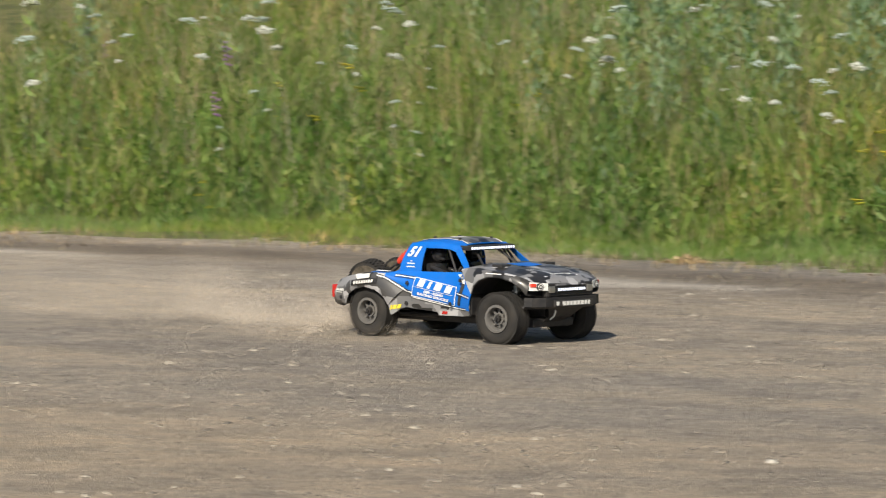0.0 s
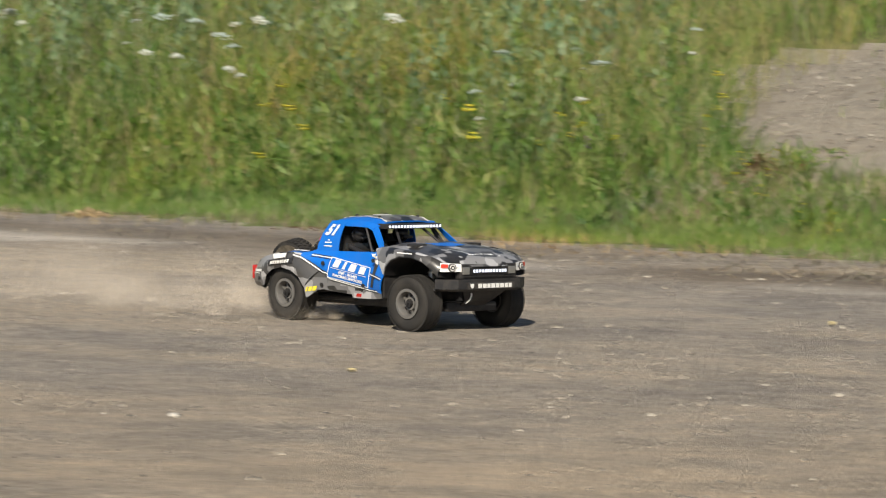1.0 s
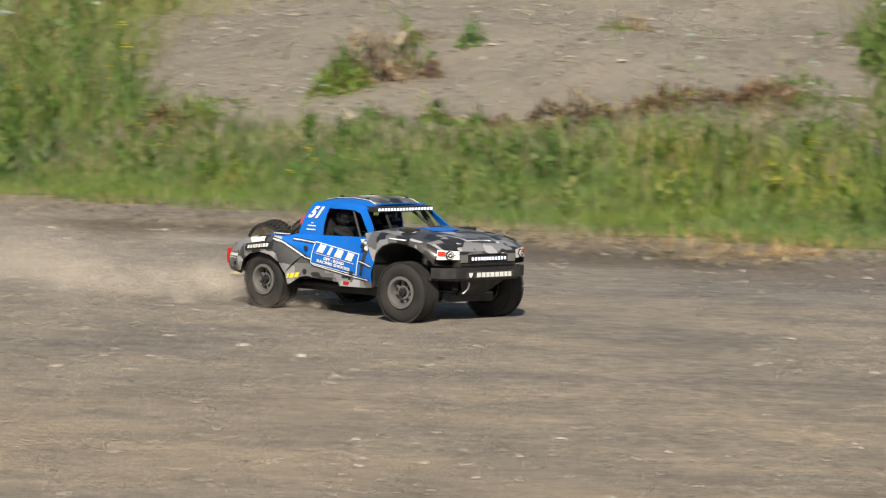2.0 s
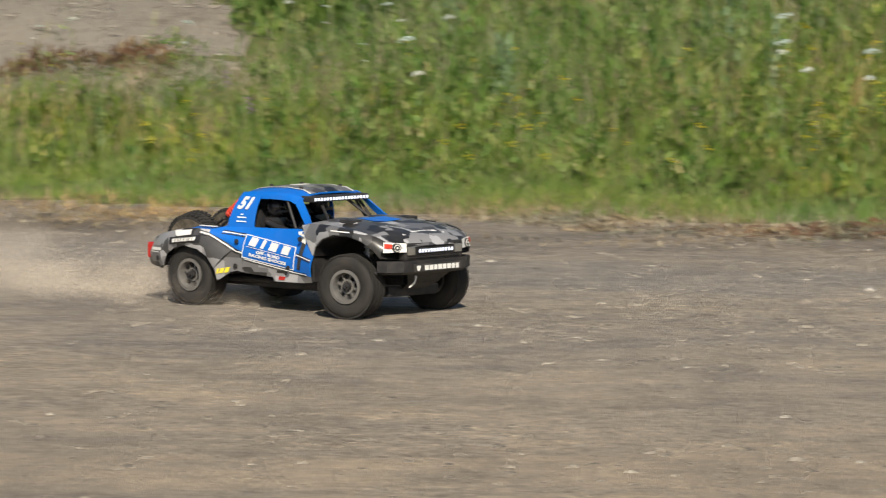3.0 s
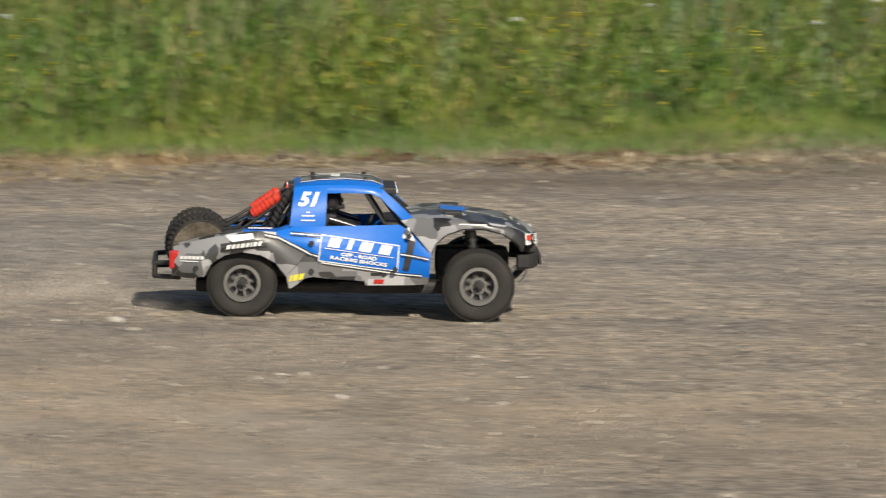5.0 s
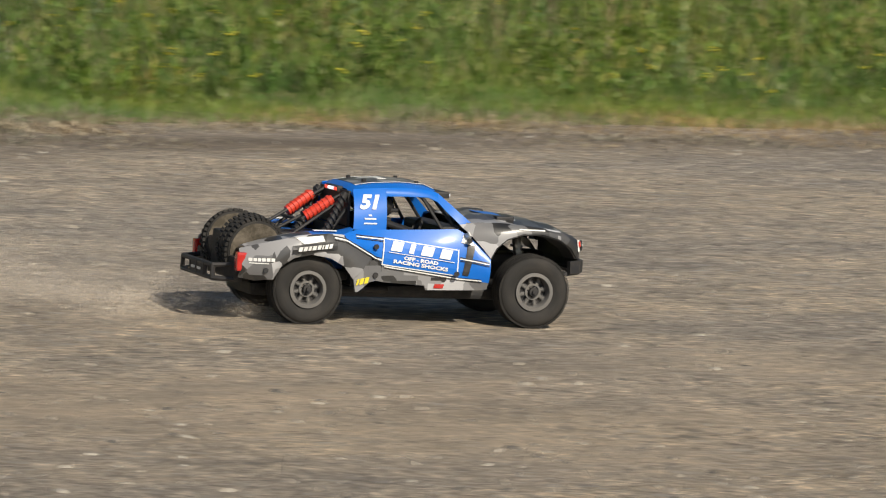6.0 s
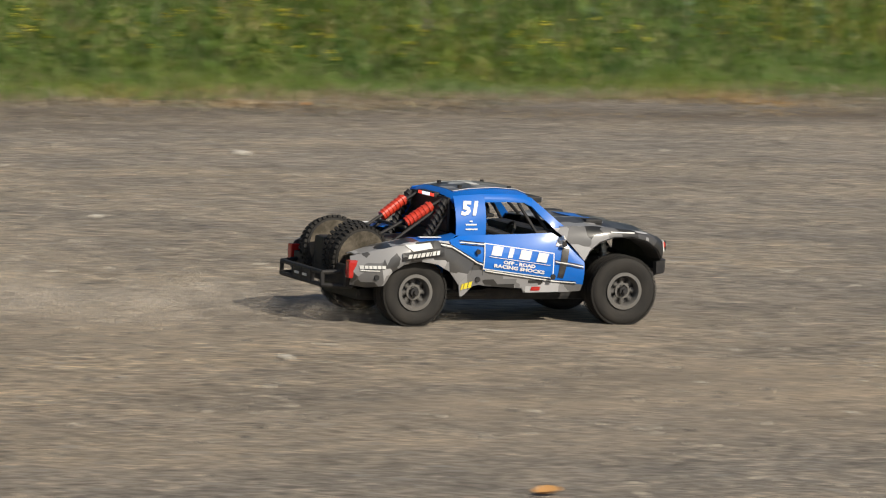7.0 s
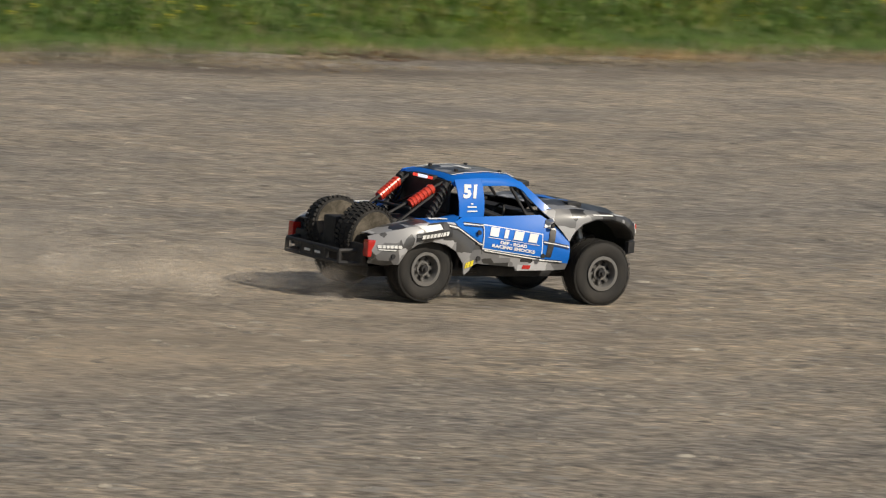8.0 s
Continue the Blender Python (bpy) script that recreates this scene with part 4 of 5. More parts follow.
    part("tail_panel", box((-0.458, -0.168, 0.095), (-0.445, 0.168, 0.150), 0.006), PLASTIC, body, "black tail panel")
    part("tail_box", box((-0.462, -0.03, 0.13), (-0.40, 0.03, 0.205), 0.01), PLASTIC, body, "black box at the tail")
    lo, hi = 0.096, 0.127
    loops = [[(-0.44, -0.16, lo), (-0.500, -0.122, lo), (-0.502, 0.135, lo), (-0.44, 0.165, lo)], [(-0.500, -0.122, lo), (-0.500, -0.120, hi), (-0.502, 0.133, hi), (-0.502, 0.135, lo)],
             [(-0.500, -0.120, hi), (-0.445, -0.14, hi + 0.004)], [(-0.502, 0.133, hi), (-0.445, 0.15, hi + 0.004)]]
    loops += [[(-0.501, y, lo), (-0.501, y, hi)] for y in (-0.06, 0.0, 0.06)]
    part("rear_bumper", tubes(loops, 0.006), PLASTIC, body, "black tube rear bumper")
    for y in (-0.025, 0.025):
        part("bumper_mark", box((-0.509, y - 0.012, 0.108), (-0.506, y + 0.012, 0.114)), WHITE, body, "small pale mark on the bumper")
    part("bumper_panel", box((-0.505, -0.055, 0.100), (-0.497, 0.055, 0.123), 0.002), PLASTIC, body)
    part("tow_hose", tubes([[(0.405, -0.05, 0.122), (0.412, -0.052, 0.110), (0.410, -0.056, 0.096), (0.398, -0.062, 0.084)]], 0.0028), WHITE, body, "pale hose hanging under the bumper")
    # running gear
    part("axle", tubes([[(-AXLE_X, -0.16, WHEEL_R), (-AXLE_X, 0.16, WHEEL_R)]], 0.014, 10), PLASTIC, body, "black rear axle")
    bm = bmesh.new()
    bmesh.ops.create_uvsphere(bm, u_segments=16, v_segments=10, radius=0.038, matrix=Matrix.Translation((-AXLE_X, 0, WHEEL_R)))
    part("differential", bm, PLASTIC, body, "black differential housing", smooth=True)
    for s in (-1, 1):
        part("trailing_arm", tubes([[(-AXLE_X, 0.13 * s, 0.075), (-0.06, 0.11 * s, 0.075)]], 0.008), PLASTIC, body)
        part("control_arm", tubes([[(0.24, 0.05 * s, 0.06), (AXLE_X, 0.15 * s, 0.07), (0.335, 0.05 * s, 0.06)]], 0.007), PLASTIC, body)
        part("control_arm", tubes([[(0.26, 0.06 * s, 0.13), (AXLE_X, 0.145 * s, 0.115), (0.32, 0.06 * s, 0.13)]], 0.005), PLASTIC, body)
        bm = bmesh.new()
        add_tube(bm, (AXLE_X, 0.12 * s, 0.075), (0.275, 0.085 * s, 0.215), 0.011, 12)
        for k in range(8):
            p = Vector((AXLE_X, 0.12 * s, 0.085)).lerp(Vector((0.275, 0.085 * s, 0.2)), k / 8)
            add_tube(bm, p, p + Vector((0, 0, 0.005)), 0.016, 12)
        part("front_shock", bm, METAL, body, "grey coil-over front shock")
    part("inner_fender", box((0.19, -0.055, 0.085), (0.37, 0.055, 0.165), 0.02), PLASTIC, body, "black inner bay panel")


# ---- graphics laid on the panels ----
def panel_tree():
    """The right side's painted panels, to lay graphics on."""
    bm = bmesh.new()
    for ob in body.children:
        if ob.name.split(".")[0] in ("door", "sill", "bed_side", "fender_flare", "front_fender", "rear_quarter", "hood"):
            bm.from_mesh(ob.data)
    tree = BVHTree.FromBMesh(bm)
    bm.free()
    return tree


def outer(tree, x, z):
    hit = tree.ray_cast(Vector((x, -0.5, z)), Vector((0, 1, 0)))[0]
    return hit.y if hit else -0.2


def decal(tree, name, corners, mat, label="", nx=8, nz=2, proud=0.0012):
    """A sticker through four (x, z) corners (top left, top right, bottom right, bottom left), on both sides."""
    (ax, az), (bx, bz), (cx, cz), (dx, dz) = corners
    for s in (-1, 1):
        rows = []
        for i in range(nx + 1):
            u, row = i / nx, []
            for j in range(nz + 1):
                v = j / nz
                x = (ax + (bx - ax) * u) * (1 - v) + (dx + (cx - dx) * u) * v
                z = (az + (bz - az) * u) * (1 - v) + (dz + (cz - dz) * u) * v
                row.append((x, (outer(tree, x, z) - proud) * -s, z))
            rows.append(row)
        part(name, shell(rows, 0.001, flip=s > 0), mat, body, label)


def stripe(tree, line, width, mat):
    for (x0, z0), (x1, z1) in zip(line, line[1:]):
        decal(tree, "stripe", ((x0, z0), (x1, z1), (x1, z1 - width), (x0, z0 - width)), mat, "", 6, 1, 0.0015)


def side_text(tree, text, name, size, mat, at, slope, label, shear=0.0, width=1.0, bold=0.0, proud=0.0024):
    """Lettering that follows the panel, on both sides."""
    for s in (-1, 1):
        ob = lettering(text, name, size, mat, body, Matrix(), label, 0.0004, shear, width, bold)
        for v in ob.data.vertices:
            x = at[0] + v.co.x * -s
            z = at[1] + v.co.y + v.co.x * -s * slope
            v.co = Vector((x, (outer(tree, x, z) - proud - v.co.z) * -s, z))


def side_blocks(tree, name, widths, height, gap, mat, at, slope, label, shear=0.0, proud=0.0024):
    """A logo in plain blocks that follows the panel, on both sides."""
    for s in (-1, 1):
        bm = bmesh.new()
        for block in glyph_blocks(widths, height, gap, shear):
            front, back = [], []
            for px, py in block:
                x, z = at[0] + px * -s, at[1] + py + px * -s * slope
                y = (outer(tree, x, z) - proud) * -s
                front.append(bm.verts.new((x, y, z)))
                back.append(bm.verts.new((x, y + 0.0012 * -s * -1, z)))
            bm.faces.new(front)
            bm.faces.new(back[::-1])
            for i in range(4):
                bm.faces.new((front[i - 1], front[i], back[i], back[i - 1]))
        bmesh.ops.recalc_face_normals(bm, faces=bm.faces)
        part(name, bm, mat, body, label)


def build_graphics():
    tree = panel_tree()
    for mat, dz, w in ((BLACK, 0.0068, 0.0018), (WHITE, 0.0038, 0.0034), (BLACK, -0.0012, 0.0018)):
        stripe(tree, [(-0.232, 0.205 + dz), (-0.200, 0.199 + dz), (-0.160, 0.178 + dz), (-0.118, 0.156 + dz), (-0.100, 0.151 + dz)], w, mat)
        stripe(tree, [(-0.170, 0.207 + dz), (-0.094, 0.200 + dz)], w * 0.8, mat)
        stripe(tree, [(0.098, 0.158 + dz), (0.135, 0.153 + dz), (0.167, 0.147 + dz)], w * 0.8, mat)
        stripe(tree, [(-0.094, 0.137 + dz * 0.7), (0.094, 0.111 + dz * 0.7), (0.150, 0.108 + dz * 0.7)], w * 0.8, mat)
    decal(tree, "sponsor_board", ((-0.095, 0.2065), (0.096, 0.1820), (0.092, 0.1185), (-0.102, 0.1420)), WHITE, "blue sponsor board with a white border", 8, 4, 0.0026)
    decal(tree, "sponsor_board", ((-0.0925, 0.2038), (0.0930, 0.1798), (0.0890, 0.1212), (-0.0990, 0.1446)), BLUE, "blue field of the sponsor board", 8, 4, 0.0032)
    side_blocks(tree, "logo", [0.027, 0.012, 0.029, 0.027], 0.0235, 0.0185, WHITE, (0.000, 0.1790), -0.13, "bold white slanted logo in plain blocks", 0.38, 0.0058)
    decal(tree, "underline", ((-0.085, 0.1745), (0.082, 0.1525), (0.082, 0.1510), (-0.085, 0.1730)), WHITE, "", 8, 1, 0.0062)
    side_text(tree, "OFF - ROAD", "lettering", 0.0118, WHITE, (-0.003, 0.1540), -0.13, "small white lettering", 0.1, 1.35, 0.0005, 0.0066)
    side_text(tree, "RACING SHOCKS", "lettering", 0.0118, WHITE, (-0.004, 0.1428), -0.13, "small white lettering", 0.1, 1.5, 0.0005, 0.0066)
    side_text(tree, "51", "race_number", 0.044, WHITE, (-0.128, 0.288), 0.0, "white race number", 0.34, 1.1, 0.0022)
    for z, w in ((0.260, 0.008), (0.252, 0.030), (0.241, 0.034)):
        decal(tree, "decal_bar", ((-0.127 - w / 2, z), (-0.127 + w / 2, z), (-0.127 + w / 2, z - 0.0035), (-0.127 - w / 2, z - 0.0035)), WHITE, "", 2, 1)
    decal(tree, "decal", ((-0.338, 0.186), (-0.225, 0.1995), (-0.226, 0.180), (-0.339, 0.1665)), BLACK, "dark sponsor decal", 8, 2, 0.0018)
    side_blocks(tree, "logo", [0.0092, 0.0088, 0.007, 0.0095, 0.0086, 0.0036, 0.0085, 0.008], 0.0100, 0.0030, WHITE, (-0.282, 0.1832), 0.12, "white logo in plain blocks on a dark decal", 0.25, 0.0042)
    side_blocks(tree, "logo", [0.0085, 0.0075, 0.0068, 0.0082, 0.0082, 0.0082], 0.0078, 0.0022, WHITE, (-0.408, 0.150), 0.03, "white logo in plain blocks", 0.0, 0.0016)
    decal(tree, "decal_bar", ((-0.436, 0.1425), (-0.392, 0.1425), (-0.392, 0.140), (-0.436, 0.140)), WHITE, "", 4, 1)
    side_blocks(tree, "yellow_logo", [0.006, 0.011, 0.011], 0.0140, 0.003, YELLOW, (-0.154, 0.104), 0.15, "small yellow slanted logo in plain blocks", 0.3, 0.0016)
    decal(tree, "red_logo", ((0.036, 0.0985), (0.060, 0.0985), (0.057, 0.0885), (0.033, 0.0885)), TAIL, "small red logo", 2, 1)
    decal(tree, "white_patch", ((-0.328, 0.2045), (-0.262, 0.2115), (-0.258, 0.1985), (-0.310, 0.1905)), WHITE, "plain white panel", 5, 3)
    decal(tree, "white_patch", ((0.112, 0.226), (0.117, 0.226), (0.134, 0.192), (0.102, 0.199)), WHITE, "white triangular patch", 3, 4)
    decal(tree, "decal_bar", ((0.240, 0.2375), (0.306, 0.2358), (0.306, 0.2328), (0.240, 0.2345)), WHITE, "white lettering bar on the fender", 8, 1)
    decal(tree, "dark_flash", ((0.118, 0.198), (0.136, 0.196), (0.118, 0.120), (0.104, 0.122)), BLACK, "dark slanting flash", 2, 8, 0.0010)


def wheel_parts(hub, flip, tread=True):
    """Tyre, rim and spokes round the y axis; the outer face is at -y, or +y where flip is 1."""
    w = 0.034
    prof = [(0.041, -w * 0.80), (0.052, -w * 1.0), (0.068, -w * 1.06), (0.078, -w * 0.98), (0.0835, -w * 0.78), (0.0848, -w * 0.4), (0.085, 0), (0.0848, w * 0.4), (0.0835, w * 0.78), (0.078, w * 0.98), (0.068, w * 1.06), (0.052, w), (0.041, w * 0.80)]
    bm = lathe(prof, 44)
    for i in range(44):
        a = 2 * math.pi * i / 44
        for k, o in enumerate((-0.026, -0.009, 0.009, 0.026)):
            m = pose(0, 0, 0, 0, math.degrees(a) + (4 if k % 2 else 0), 0) @ pose(0.0845, o, 0, 0, 0, 0) @ pose(0, 0, 0, 18 if k % 2 else -18)
            add_box(bm, (-0.003, -0.0068, -0.0036), (0.0018, 0.0068, 0.0036), 0, m)
    part("tyre", bm, RUBBER, hub, "dusty black knobbly tyre", smooth=True)
    s = 1 if flip else -1
    prof = [(0.042, 0.026 * s), (0.0455, 0.0315 * s), (0.0455, 0.0355 * s), (0.0375, 0.036 * s), (0.0355, 0.032 * s), (0.034, 0.018 * s), (0.034, -0.027 * s), (0.040, -0.028 * s)]
    part("rim", lathe(prof, 36), RIM, hub, "grey beadlock rim", smooth=True)
    bm = bmesh.new()
    for i in range(8):
        a = i * 45
        add_box(bm, (0.010, 0.012, -0.0035), (0.0345, 0.019, 0.0035), 0.0015, Matrix.Diagonal((1, s, 1, 1)) @ pose(0, 0, 0, 0, a, 0))
    bm2 = lathe([(0.0195, 0.016 * s), (0.0195, 0.022 * s), (0.0145, 0.022 * s), (0.0145, 0.016 * s)], 24)
    part("hub_ring", bm2, RIM, hub, "grey hub ring")
    part("spokes", bm, RIM, hub, "grey spokes")
    bm = bmesh.new()
    add_tube(bm, (0, 0.004 * s, 0), (0, 0.011 * s, 0), 0.0335, 24)
    part("rim_backing", bm, PLASTIC, hub)


def make_wheel(name, at, flip):
    bm = bmesh.new()
    s = 1 if flip else -1
    add_tube(bm, (0, -0.02 * s, 0), (0, 0.031 * s, 0), 0.0105, 16)
    add_tube(bm, (0, 0.031 * s, 0), (0, 0.038 * s, 0), 0.005, 6)
    hub = part("wheel", bm, PLASTIC, truck, "wheel with a knobbly tyre on a grey rim")
    wheel_parts(hub, flip)
    k = RADII[1 if at[0] > 0 else -1] / WHEEL_R
    hub.matrix_basis = pose(*at)
    hub.scale = (k, 1, k)
    return hub


build_shell()
build_graphics()
wheels = [(make_wheel("wheel", (x * AXLE_X, s * TRACK, HUBS[x]), s > 0), x, s) for x in (1, -1) for s in (-1, 1)]
for s, tilt in ((-1, 10), (1, -10)):
    bm = bmesh.new()
    add_tube(bm, (0, -0.03, 0), (0, 0.03, 0), 0.02, 14)
    bmesh.ops.transform(bm, matrix=pose(-0.395, 0.072 * s, 0.168, tilt, 0, -8 * s), verts=bm.verts)
    part("spare_hub", bm, PLASTIC, body)
    prof = [(0.045, -0.026), (0.058, -0.031), (0.070, -0.029), (0.0755, -0.02), (0.0765, 0), (0.0755, 0.02), (0.070, 0.029), (0.058, 0.031), (0.045, 0.026)]
    bm = lathe(prof, 36)
    for i in range(36):
        for k, o in enumerate((-0.02, 0.0, 0.02)):
            add_box(bm, (-0.003, -0.0075, -0.0042), (0.0035, 0.0075, 0.0042), 0, pose(0, 0, 0, 0, i * 10 + 5 * (k % 2), 0) @ pose(0.0755, o, 0))
    bmesh.ops.transform(bm, matrix=pose(-0.395, 0.072 * s, 0.168, tilt, 0, -8 * s), verts=bm.verts)
    part("spare_tyre", bm, RUBBER, body, "upright spare tyre with coarse tread")
    bm = lathe([(0.006, -0.0315), (0.066, -0.0315), (0.066, -0.0285), (0.006, -0.0285)], 30)
    bmesh.ops.transform(bm, matrix=pose(-0.395, 0.072 * s, 0.168, tilt, 0, -8 * s), verts=bm.verts)
    part("mud_crust", bm, SKIN, body, "tan dirt crusted on the sidewall")


# ---- movement ----
def along(t):
    """The truck's place and heading at t, eased between the rows, and carried on before and after them."""
    ts = [r[0] for r in TRUCK_ROWS]
    if t < 0:
        a, b = TRUCK_ROWS[0], TRUCK_ROWS[1]
        k = t / b[0]
        return tuple(p + (q - p) * k for p, q in zip(a[1:4], b[1:4]))
    i = min(max(np.searchsorted(ts, t) - 1, 0), len(ts) - 2)
    out = []
    for c in (1, 2, 3):
        p = [TRUCK_ROWS[min(max(i + k, 0), len(ts) - 1)] for k in (-1, 0, 1, 2)]
        h = p[2][0] - p[1][0]
        m1 = (p[2][c] - p[0][c]) / (p[2][0] - p[0][0])
        m2 = (p[3][c] - p[1][c]) / (p[3][0] - p[1][0])
        u = (t - p[1][0]) / h
        out.append((2 * u ** 3 - 3 * u ** 2 + 1) * p[1][c] + (u ** 3 - 2 * u ** 2 + u) * h * m1 + (3 * u ** 2 - 2 * u ** 3) * p[2][c] + (u ** 3 - u ** 2) * h * m2)
    return tuple(out)


STEER = [(0, 3), (1.5, 5), (2.5, 10), (3.5, 13), (4.5, 7), (5.2, 0), (6.5, -3), (8, -3)]


def motions():
    ride, sway = [], []
    for t, x, y, h, p, r in TRUCK_ROWS:
        z, lp, lr = LEAN.get(t, (0.0, 0.0, 0.0))
        ride.append((t, pose(x, y, z, 0, 0, h) @ pose(0, 0, 0, 0, -lp, 0) @ pose(0, 0, 0, lr)))
        sway.append((t, pose(0, 0, -z, 0, lp - p, 0) @ pose(0, 0, 0, r - lr)))
    walk(truck, ride)
    walk(body, sway)
    steps = [i / 30 for i in range(241)]
    roll, rolled = 0.0, []
    for i, t in enumerate(steps):
        if i:
            a, b = along(steps[i - 1]), along(t)
            roll += math.hypot(b[0] - a[0], b[1] - a[1]) / WHEEL_R
        rolled.append(math.degrees(roll))
    for wheel, fx, s in wheels:
        rows = []
        for t, a in zip(steps, rolled):
            turn = float(np.interp(t, [q[0] for q in STEER], [q[1] for q in STEER])) if fx > 0 else 0.0
            rows.append((t, pose(fx * AXLE_X, s * TRACK, HUBS[fx], 0, 0, turn) @ pose(0, 0, 0, 0, a, 0)))
        walk(wheel, rows)
    dust_motions()


# ---- loose things on the lot ----
def make_pebbles(name, n, x0, x1, y0, y1, big, keep_on, label):
    """Loose stones over a stretch of ground, joined."""
    x = rng.uniform(x0, x1, n)
    y = rng.uniform(y0, y1, n)
    keep = keep_on(x, y)
    x, y = x[keep], y[keep]
    n = len(x)
    r = 0.003 + big * rng.random(n) ** (6.0 if big < 0.0136 else 3.2)
    base = np.array([(1, 0, 0), (0, 1, 0), (-1, 0, 0), (0, -1, 0), (0.45, -0.1, 0.5), (-0.45, 0.1, 0.55)], float)
    tri = np.array([(0, 1, 4), (1, 2, 5), (1, 5, 4), (2, 3, 5), (3, 4, 5), (3, 0, 4)])
    a = rng.uniform(0, 6.28, n)
    jit = 1 + 0.35 * (rng.random((n, 6, 3)) - 0.5)
    p = base[None] * jit * r[:, None, None] * np.array([1.3, 0.9, 0.8])
    c, s = np.cos(a)[:, None], np.sin(a)[:, None]
    q = np.stack([p[..., 0] * c - p[..., 1] * s + x[:, None], p[..., 0] * s + p[..., 1] * c + y[:, None], p[..., 2] + (ground_height(x, y) - 0.05 * r)[:, None]], -1)
    me = bpy.data.meshes.new(name)
    me.from_pydata(q.reshape(-1, 3).tolist(), [], (tri[None] + 6 * np.arange(n)[:, None, None]).reshape(-1, 3).tolist())
    m, t, b = material("pebble_stone", 0.9)
    geo = node(t, "ShaderNodeNewGeometry")
    col = ramp(t, geo.outputs["Random Per Island"], [(0, (0.085, 0.08, 0.073)), (0.45, (0.19, 0.168, 0.143)), (0.85, (0.32, 0.285, 0.235)), (1, (0.42, 0.385, 0.33))])
    t.links.new(mix(t, ramp(t, noise_tex(t, coords(t), 60, 4), [(0.4, (0, 0, 0)), (0.7, (0.5, 0.5, 0.5))]), col, (0.28, 0.23, 0.17)), b.inputs["Base Color"])
    me.materials.append(m)
    tagged(new(name, me), label, "gravel", kind="stuff")


on_lot = lambda x, y: beyond(x, y) < 0.1
make_pebbles("pebbles", 36000, -12, 22, 6.0, 18.5, 0.010, on_lot, "small grey and brown pebbles scattered over dirt")
make_pebbles("coarse_gravel", 46000, 0.5, 20, 6.0, 17.0, 0.013, lambda x, y: (beyond(x, y) < 0) & (wave(x, y, 1.1, 3.0) > -0.55), "coarse grey gravel and clods over dry dirt")
make_pebbles("coarse_gravel", 15000, -8, 0.5, 8.0, 18.5, 0.0135, lambda x, y: (beyond(x, y) < 0) & (wave(x, y, 0.9, 6.0) > -0.1), "patches of grey gravel over dry tan dirt")
make_pebbles("rubble", 9000, -6.0, -1.4, 20.2, 26.0, 0.02, lambda x, y: bare(x, y) > 0.4, "loose rubble and gravel on the bare slope")
STONE = plain("pale_stone", (0.48, 0.45, 0.40), 0.9, 0, 0.3)
LEAF = plain("dry_leaf", (0.46, 0.24, 0.08), 0.8, 0, 0.2)
PALE_LEAF = plain("pale_dry_leaf", (0.50, 0.42, 0.22), 0.8, 0, 0.2)


def make_stone(x, y, size, seed):
    r = random.Random(seed)
    bm = bmesh.new()
    bmesh.ops.create_icosphere(bm, subdivisions=2, radius=1.0)
    for v in bm.verts:
        v.co *= 1 + 0.22 * noise.noise(v.co * 1.6 + Vector((seed * 3.1, 0, 0)))
        v.co = Vector((v.co.x * size * 1.2, v.co.y * size * 0.85, v.co.z * size * 0.55))
    ob = bm_object("stone", bm, STONE)
    ob.matrix_basis = pose(x, y, float(ground_height(x, y)) + size * 0.25, r.uniform(-8, 8), r.uniform(-8, 8), r.uniform(0, 360))
    return tagged(ob, "pale rough stone lying on the dirt", "stone", "loose stones on the lot")


def make_leaf(x, y, size, turn, pale):
    rows = []
    for i in range(7):
        u = i / 6
        w = 0.34 * size * math.sin(math.pi * (0.04 + 0.92 * u)) ** 0.8
        rows.append([((u - 0.5) * size, -w, 0.010 + 0.25 * w), ((u - 0.5) * size, 0, 0.004 + 0.10 * size * (u - 0.5) ** 2 * 4), ((u - 0.5) * size, w, 0.012 + 0.25 * w)])
    ob = bm_object("dry_leaf", shell(rows, 0.0008), PALE_LEAF if pale else LEAF)
    ob.matrix_basis = pose(x, y, float(ground_height(x, y)), 8, -6, turn)
    return tagged(ob, "curled dry pale yellow leaf on the dirt" if pale else "curled dry orange-brown leaf on the dirt", "leaf", "fallen leaves on the lot")


for k, (x, y, size) in enumerate(((9.76, 14.98, 0.026), (2.67, 10.32, 0.012), (2.51, 11.86, 0.016), (-4.28, 12.18, 0.016), (-2.6, 13.2, 0.012), (6.4, 9.6, 0.014), (7.9, 12.9, 0.015), (0.6, 14.6, 0.014), (3.6, 14.9, 0.016), (-7.4, 16.9, 0.016))):
    make_stone(x, y, size, k)
for x, y, size, turn in ((5.68, 7.61, 0.062, -20), (0.54, 11.07, 0.05, 10), (-3.3, 15.66, 0.035, 70), (-4.23, 13.55, 0.024, -5), (11.52, 17.2, 0.05, 30), (4.25, 6.9, 0.05, 60)):
    make_leaf(x, y, size * 0.85, turn, x in (-3.3, -4.23, 4.25))


# ---- dust thrown up behind the truck ----
def make_dust():
    """Fine dust: flecks that let most of the light past."""
    m, t, b = material("airborne_dust", 1.0, 0, (0.76, 0.67, 0.56))
    clear = node(t, "ShaderNodeBsdfTransparent")
    mx = node(t, "ShaderNodeMixShader", {0: 0.17, 1: clear.outputs[0], 2: b.outputs[0]})
    t.links.new(mx.outputs[0], t.nodes["Material Output"].inputs["Surface"])
    return m


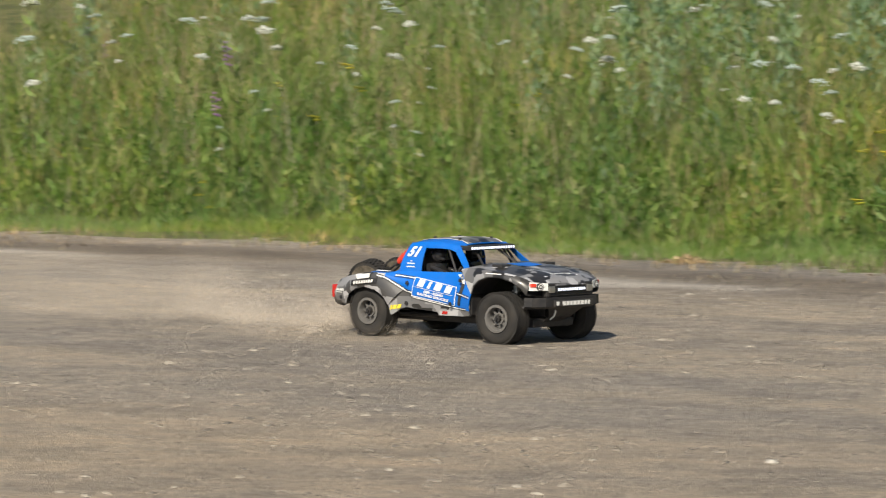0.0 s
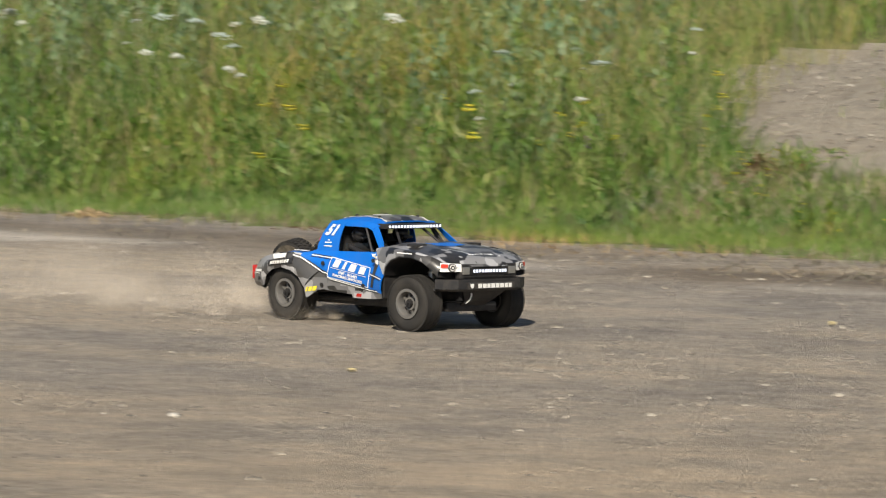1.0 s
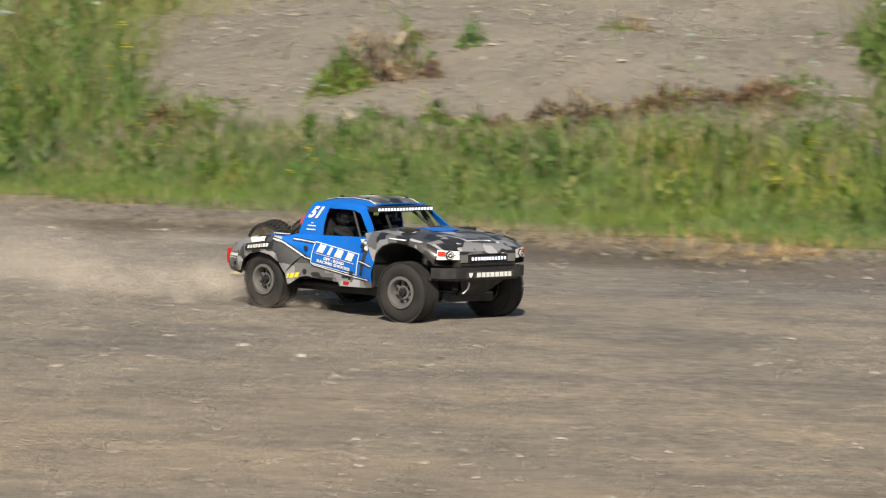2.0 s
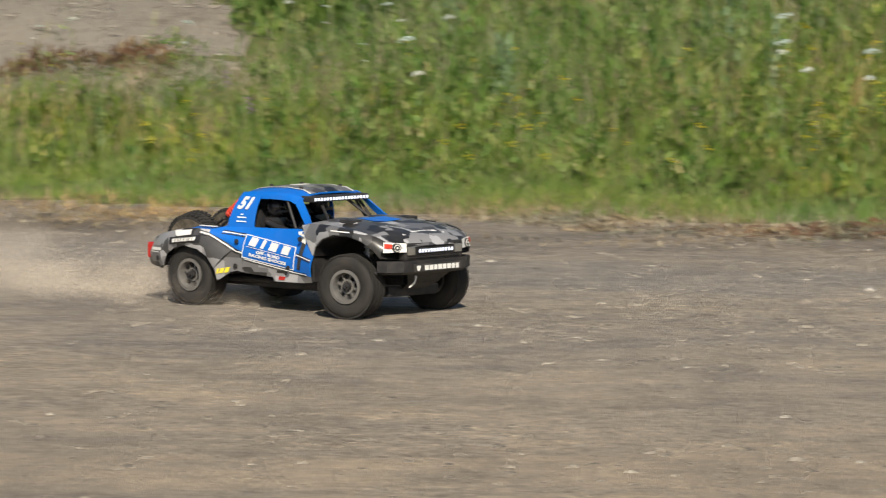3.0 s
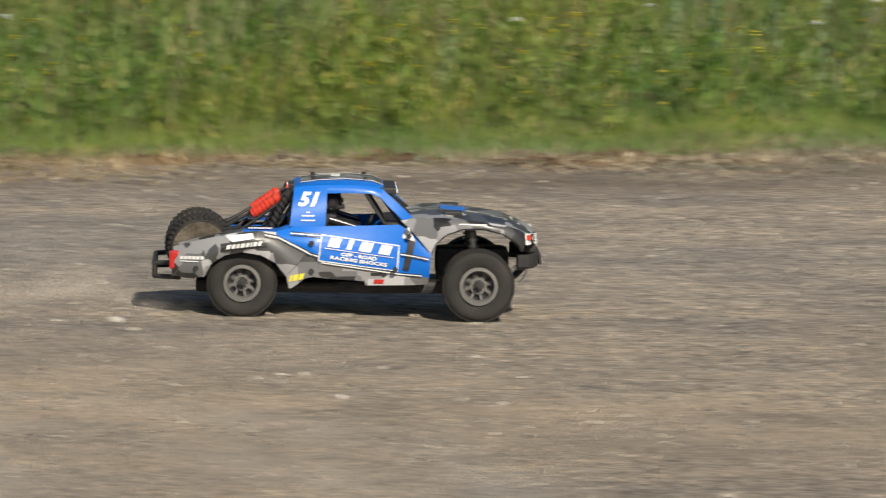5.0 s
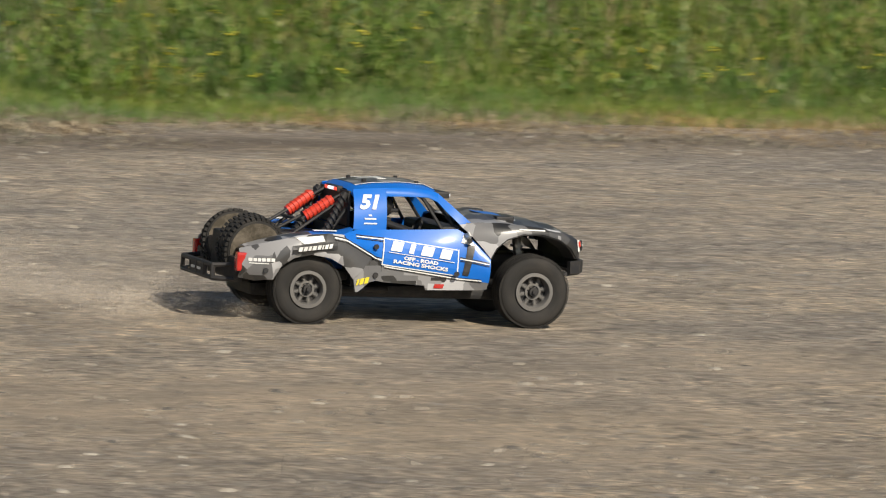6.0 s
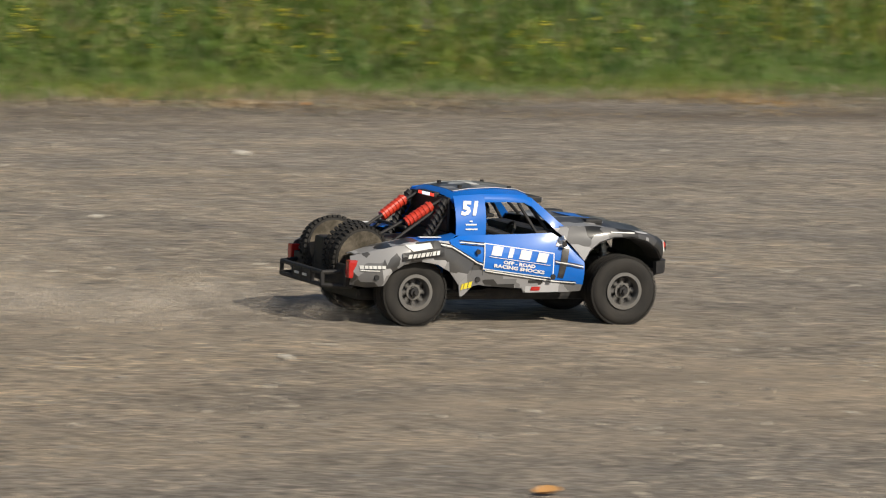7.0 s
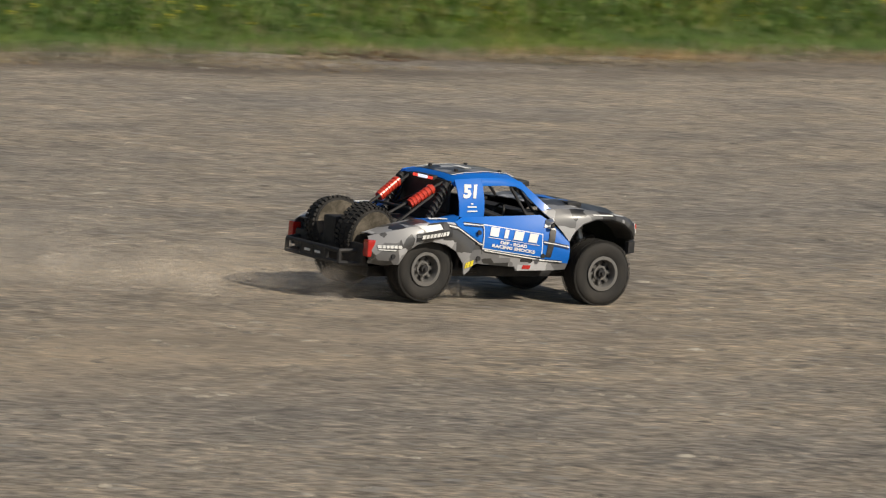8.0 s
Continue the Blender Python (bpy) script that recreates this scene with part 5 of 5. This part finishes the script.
DUST = make_dust()
PUFFS = [  # seconds behind the truck, length, width, height, grains
    (0.00, 0.14, 0.34, 0.05, 34000), (0.10, 0.18, 0.32, 0.08, 56000), (0.20, 0.22, 0.30, 0.11, 74000), (0.33, 0.28, 0.30, 0.14, 88000),
    (0.48, 0.34, 0.32, 0.18, 98000), (0.66, 0.40, 0.34, 0.22, 98000), (0.88, 0.48, 0.36, 0.24, 90000), (1.15, 0.55, 0.38, 0.25, 76000), (1.5, 0.62, 0.40, 0.25, 60000)]
SETTLE = [(0, 0.0), (2.2, 0.0), (3.3, -0.01), (3.5, -0.03), (4.0, -0.10), (4.6, -0.09), (5.0, -0.05), (5.6, -0.05), (6.3, -0.03), (7.0, -0.03), (7.5, -0.03), (8.0, 0.0)]
puffs = []


def make_puff(length, width, height, count, seed):
    """A cloud of very fine airborne grains, in billows that thin out upwards."""
    g = np.random.default_rng(seed)
    n = 34
    mid = g.normal(size=(n, 3)) * np.array([length, width, 0]) * 0.5
    mid[:, 2] = height * np.abs(g.normal(size=n)) * 0.5
    size = height * g.uniform(0.15, 0.5, n)
    k = g.choice(n, count, p=(lambda q: q / q.sum())(g.uniform(0.2, 1.0, n)))
    p = mid[k] + g.normal(size=(count, 3)) * size[k, None] * np.array([1.6, 1.2, 0.7])
    p[:, 2] = np.abs(p[:, 2]) + 0.004
    r = g.uniform(0.0010, 0.0018, count)
    v = g.normal(size=(count, 3, 3))
    v = v / np.linalg.norm(v, axis=2, keepdims=True) * r[:, None, None] * 1.25 + p[:, None]
    me = bpy.data.meshes.new("dust_puff")
    me.vertices.add(count * 3)
    me.vertices.foreach_set("co", v.ravel())
    me.loops.add(count * 3)
    me.loops.foreach_set("vertex_index", np.arange(count * 3, dtype=np.int32))
    me.polygons.add(count)
    me.polygons.foreach_set("loop_start", np.arange(count, dtype=np.int32) * 3)
    me.update(calc_edges=True)
    me.materials.append(DUST)
    ob = new("dust_puff", me)
    return tagged(ob, "thin tan cloud of dust hanging low over the dirt", "dust", "dust behind the truck", "stuff")


for k, (lag, length, width, height, count) in enumerate(PUFFS):
    puffs.append((make_puff(length, width, height, count, k), lag))


def dust_motions():
    for ob, lag in puffs:
        rows = []
        for i in range(33):
            t = i * 0.25
            x, y, h = along(t - lag)
            h0 = radians(h)
            low = float(np.interp(t, [q[0] for q in SETTLE], [q[1] for q in SETTLE]))
            rows.append((t, pose(x - 0.25 * math.cos(h0), y - 0.25 * math.sin(h0), low, 0, 0, h)))
        walk(ob, rows)


motions()
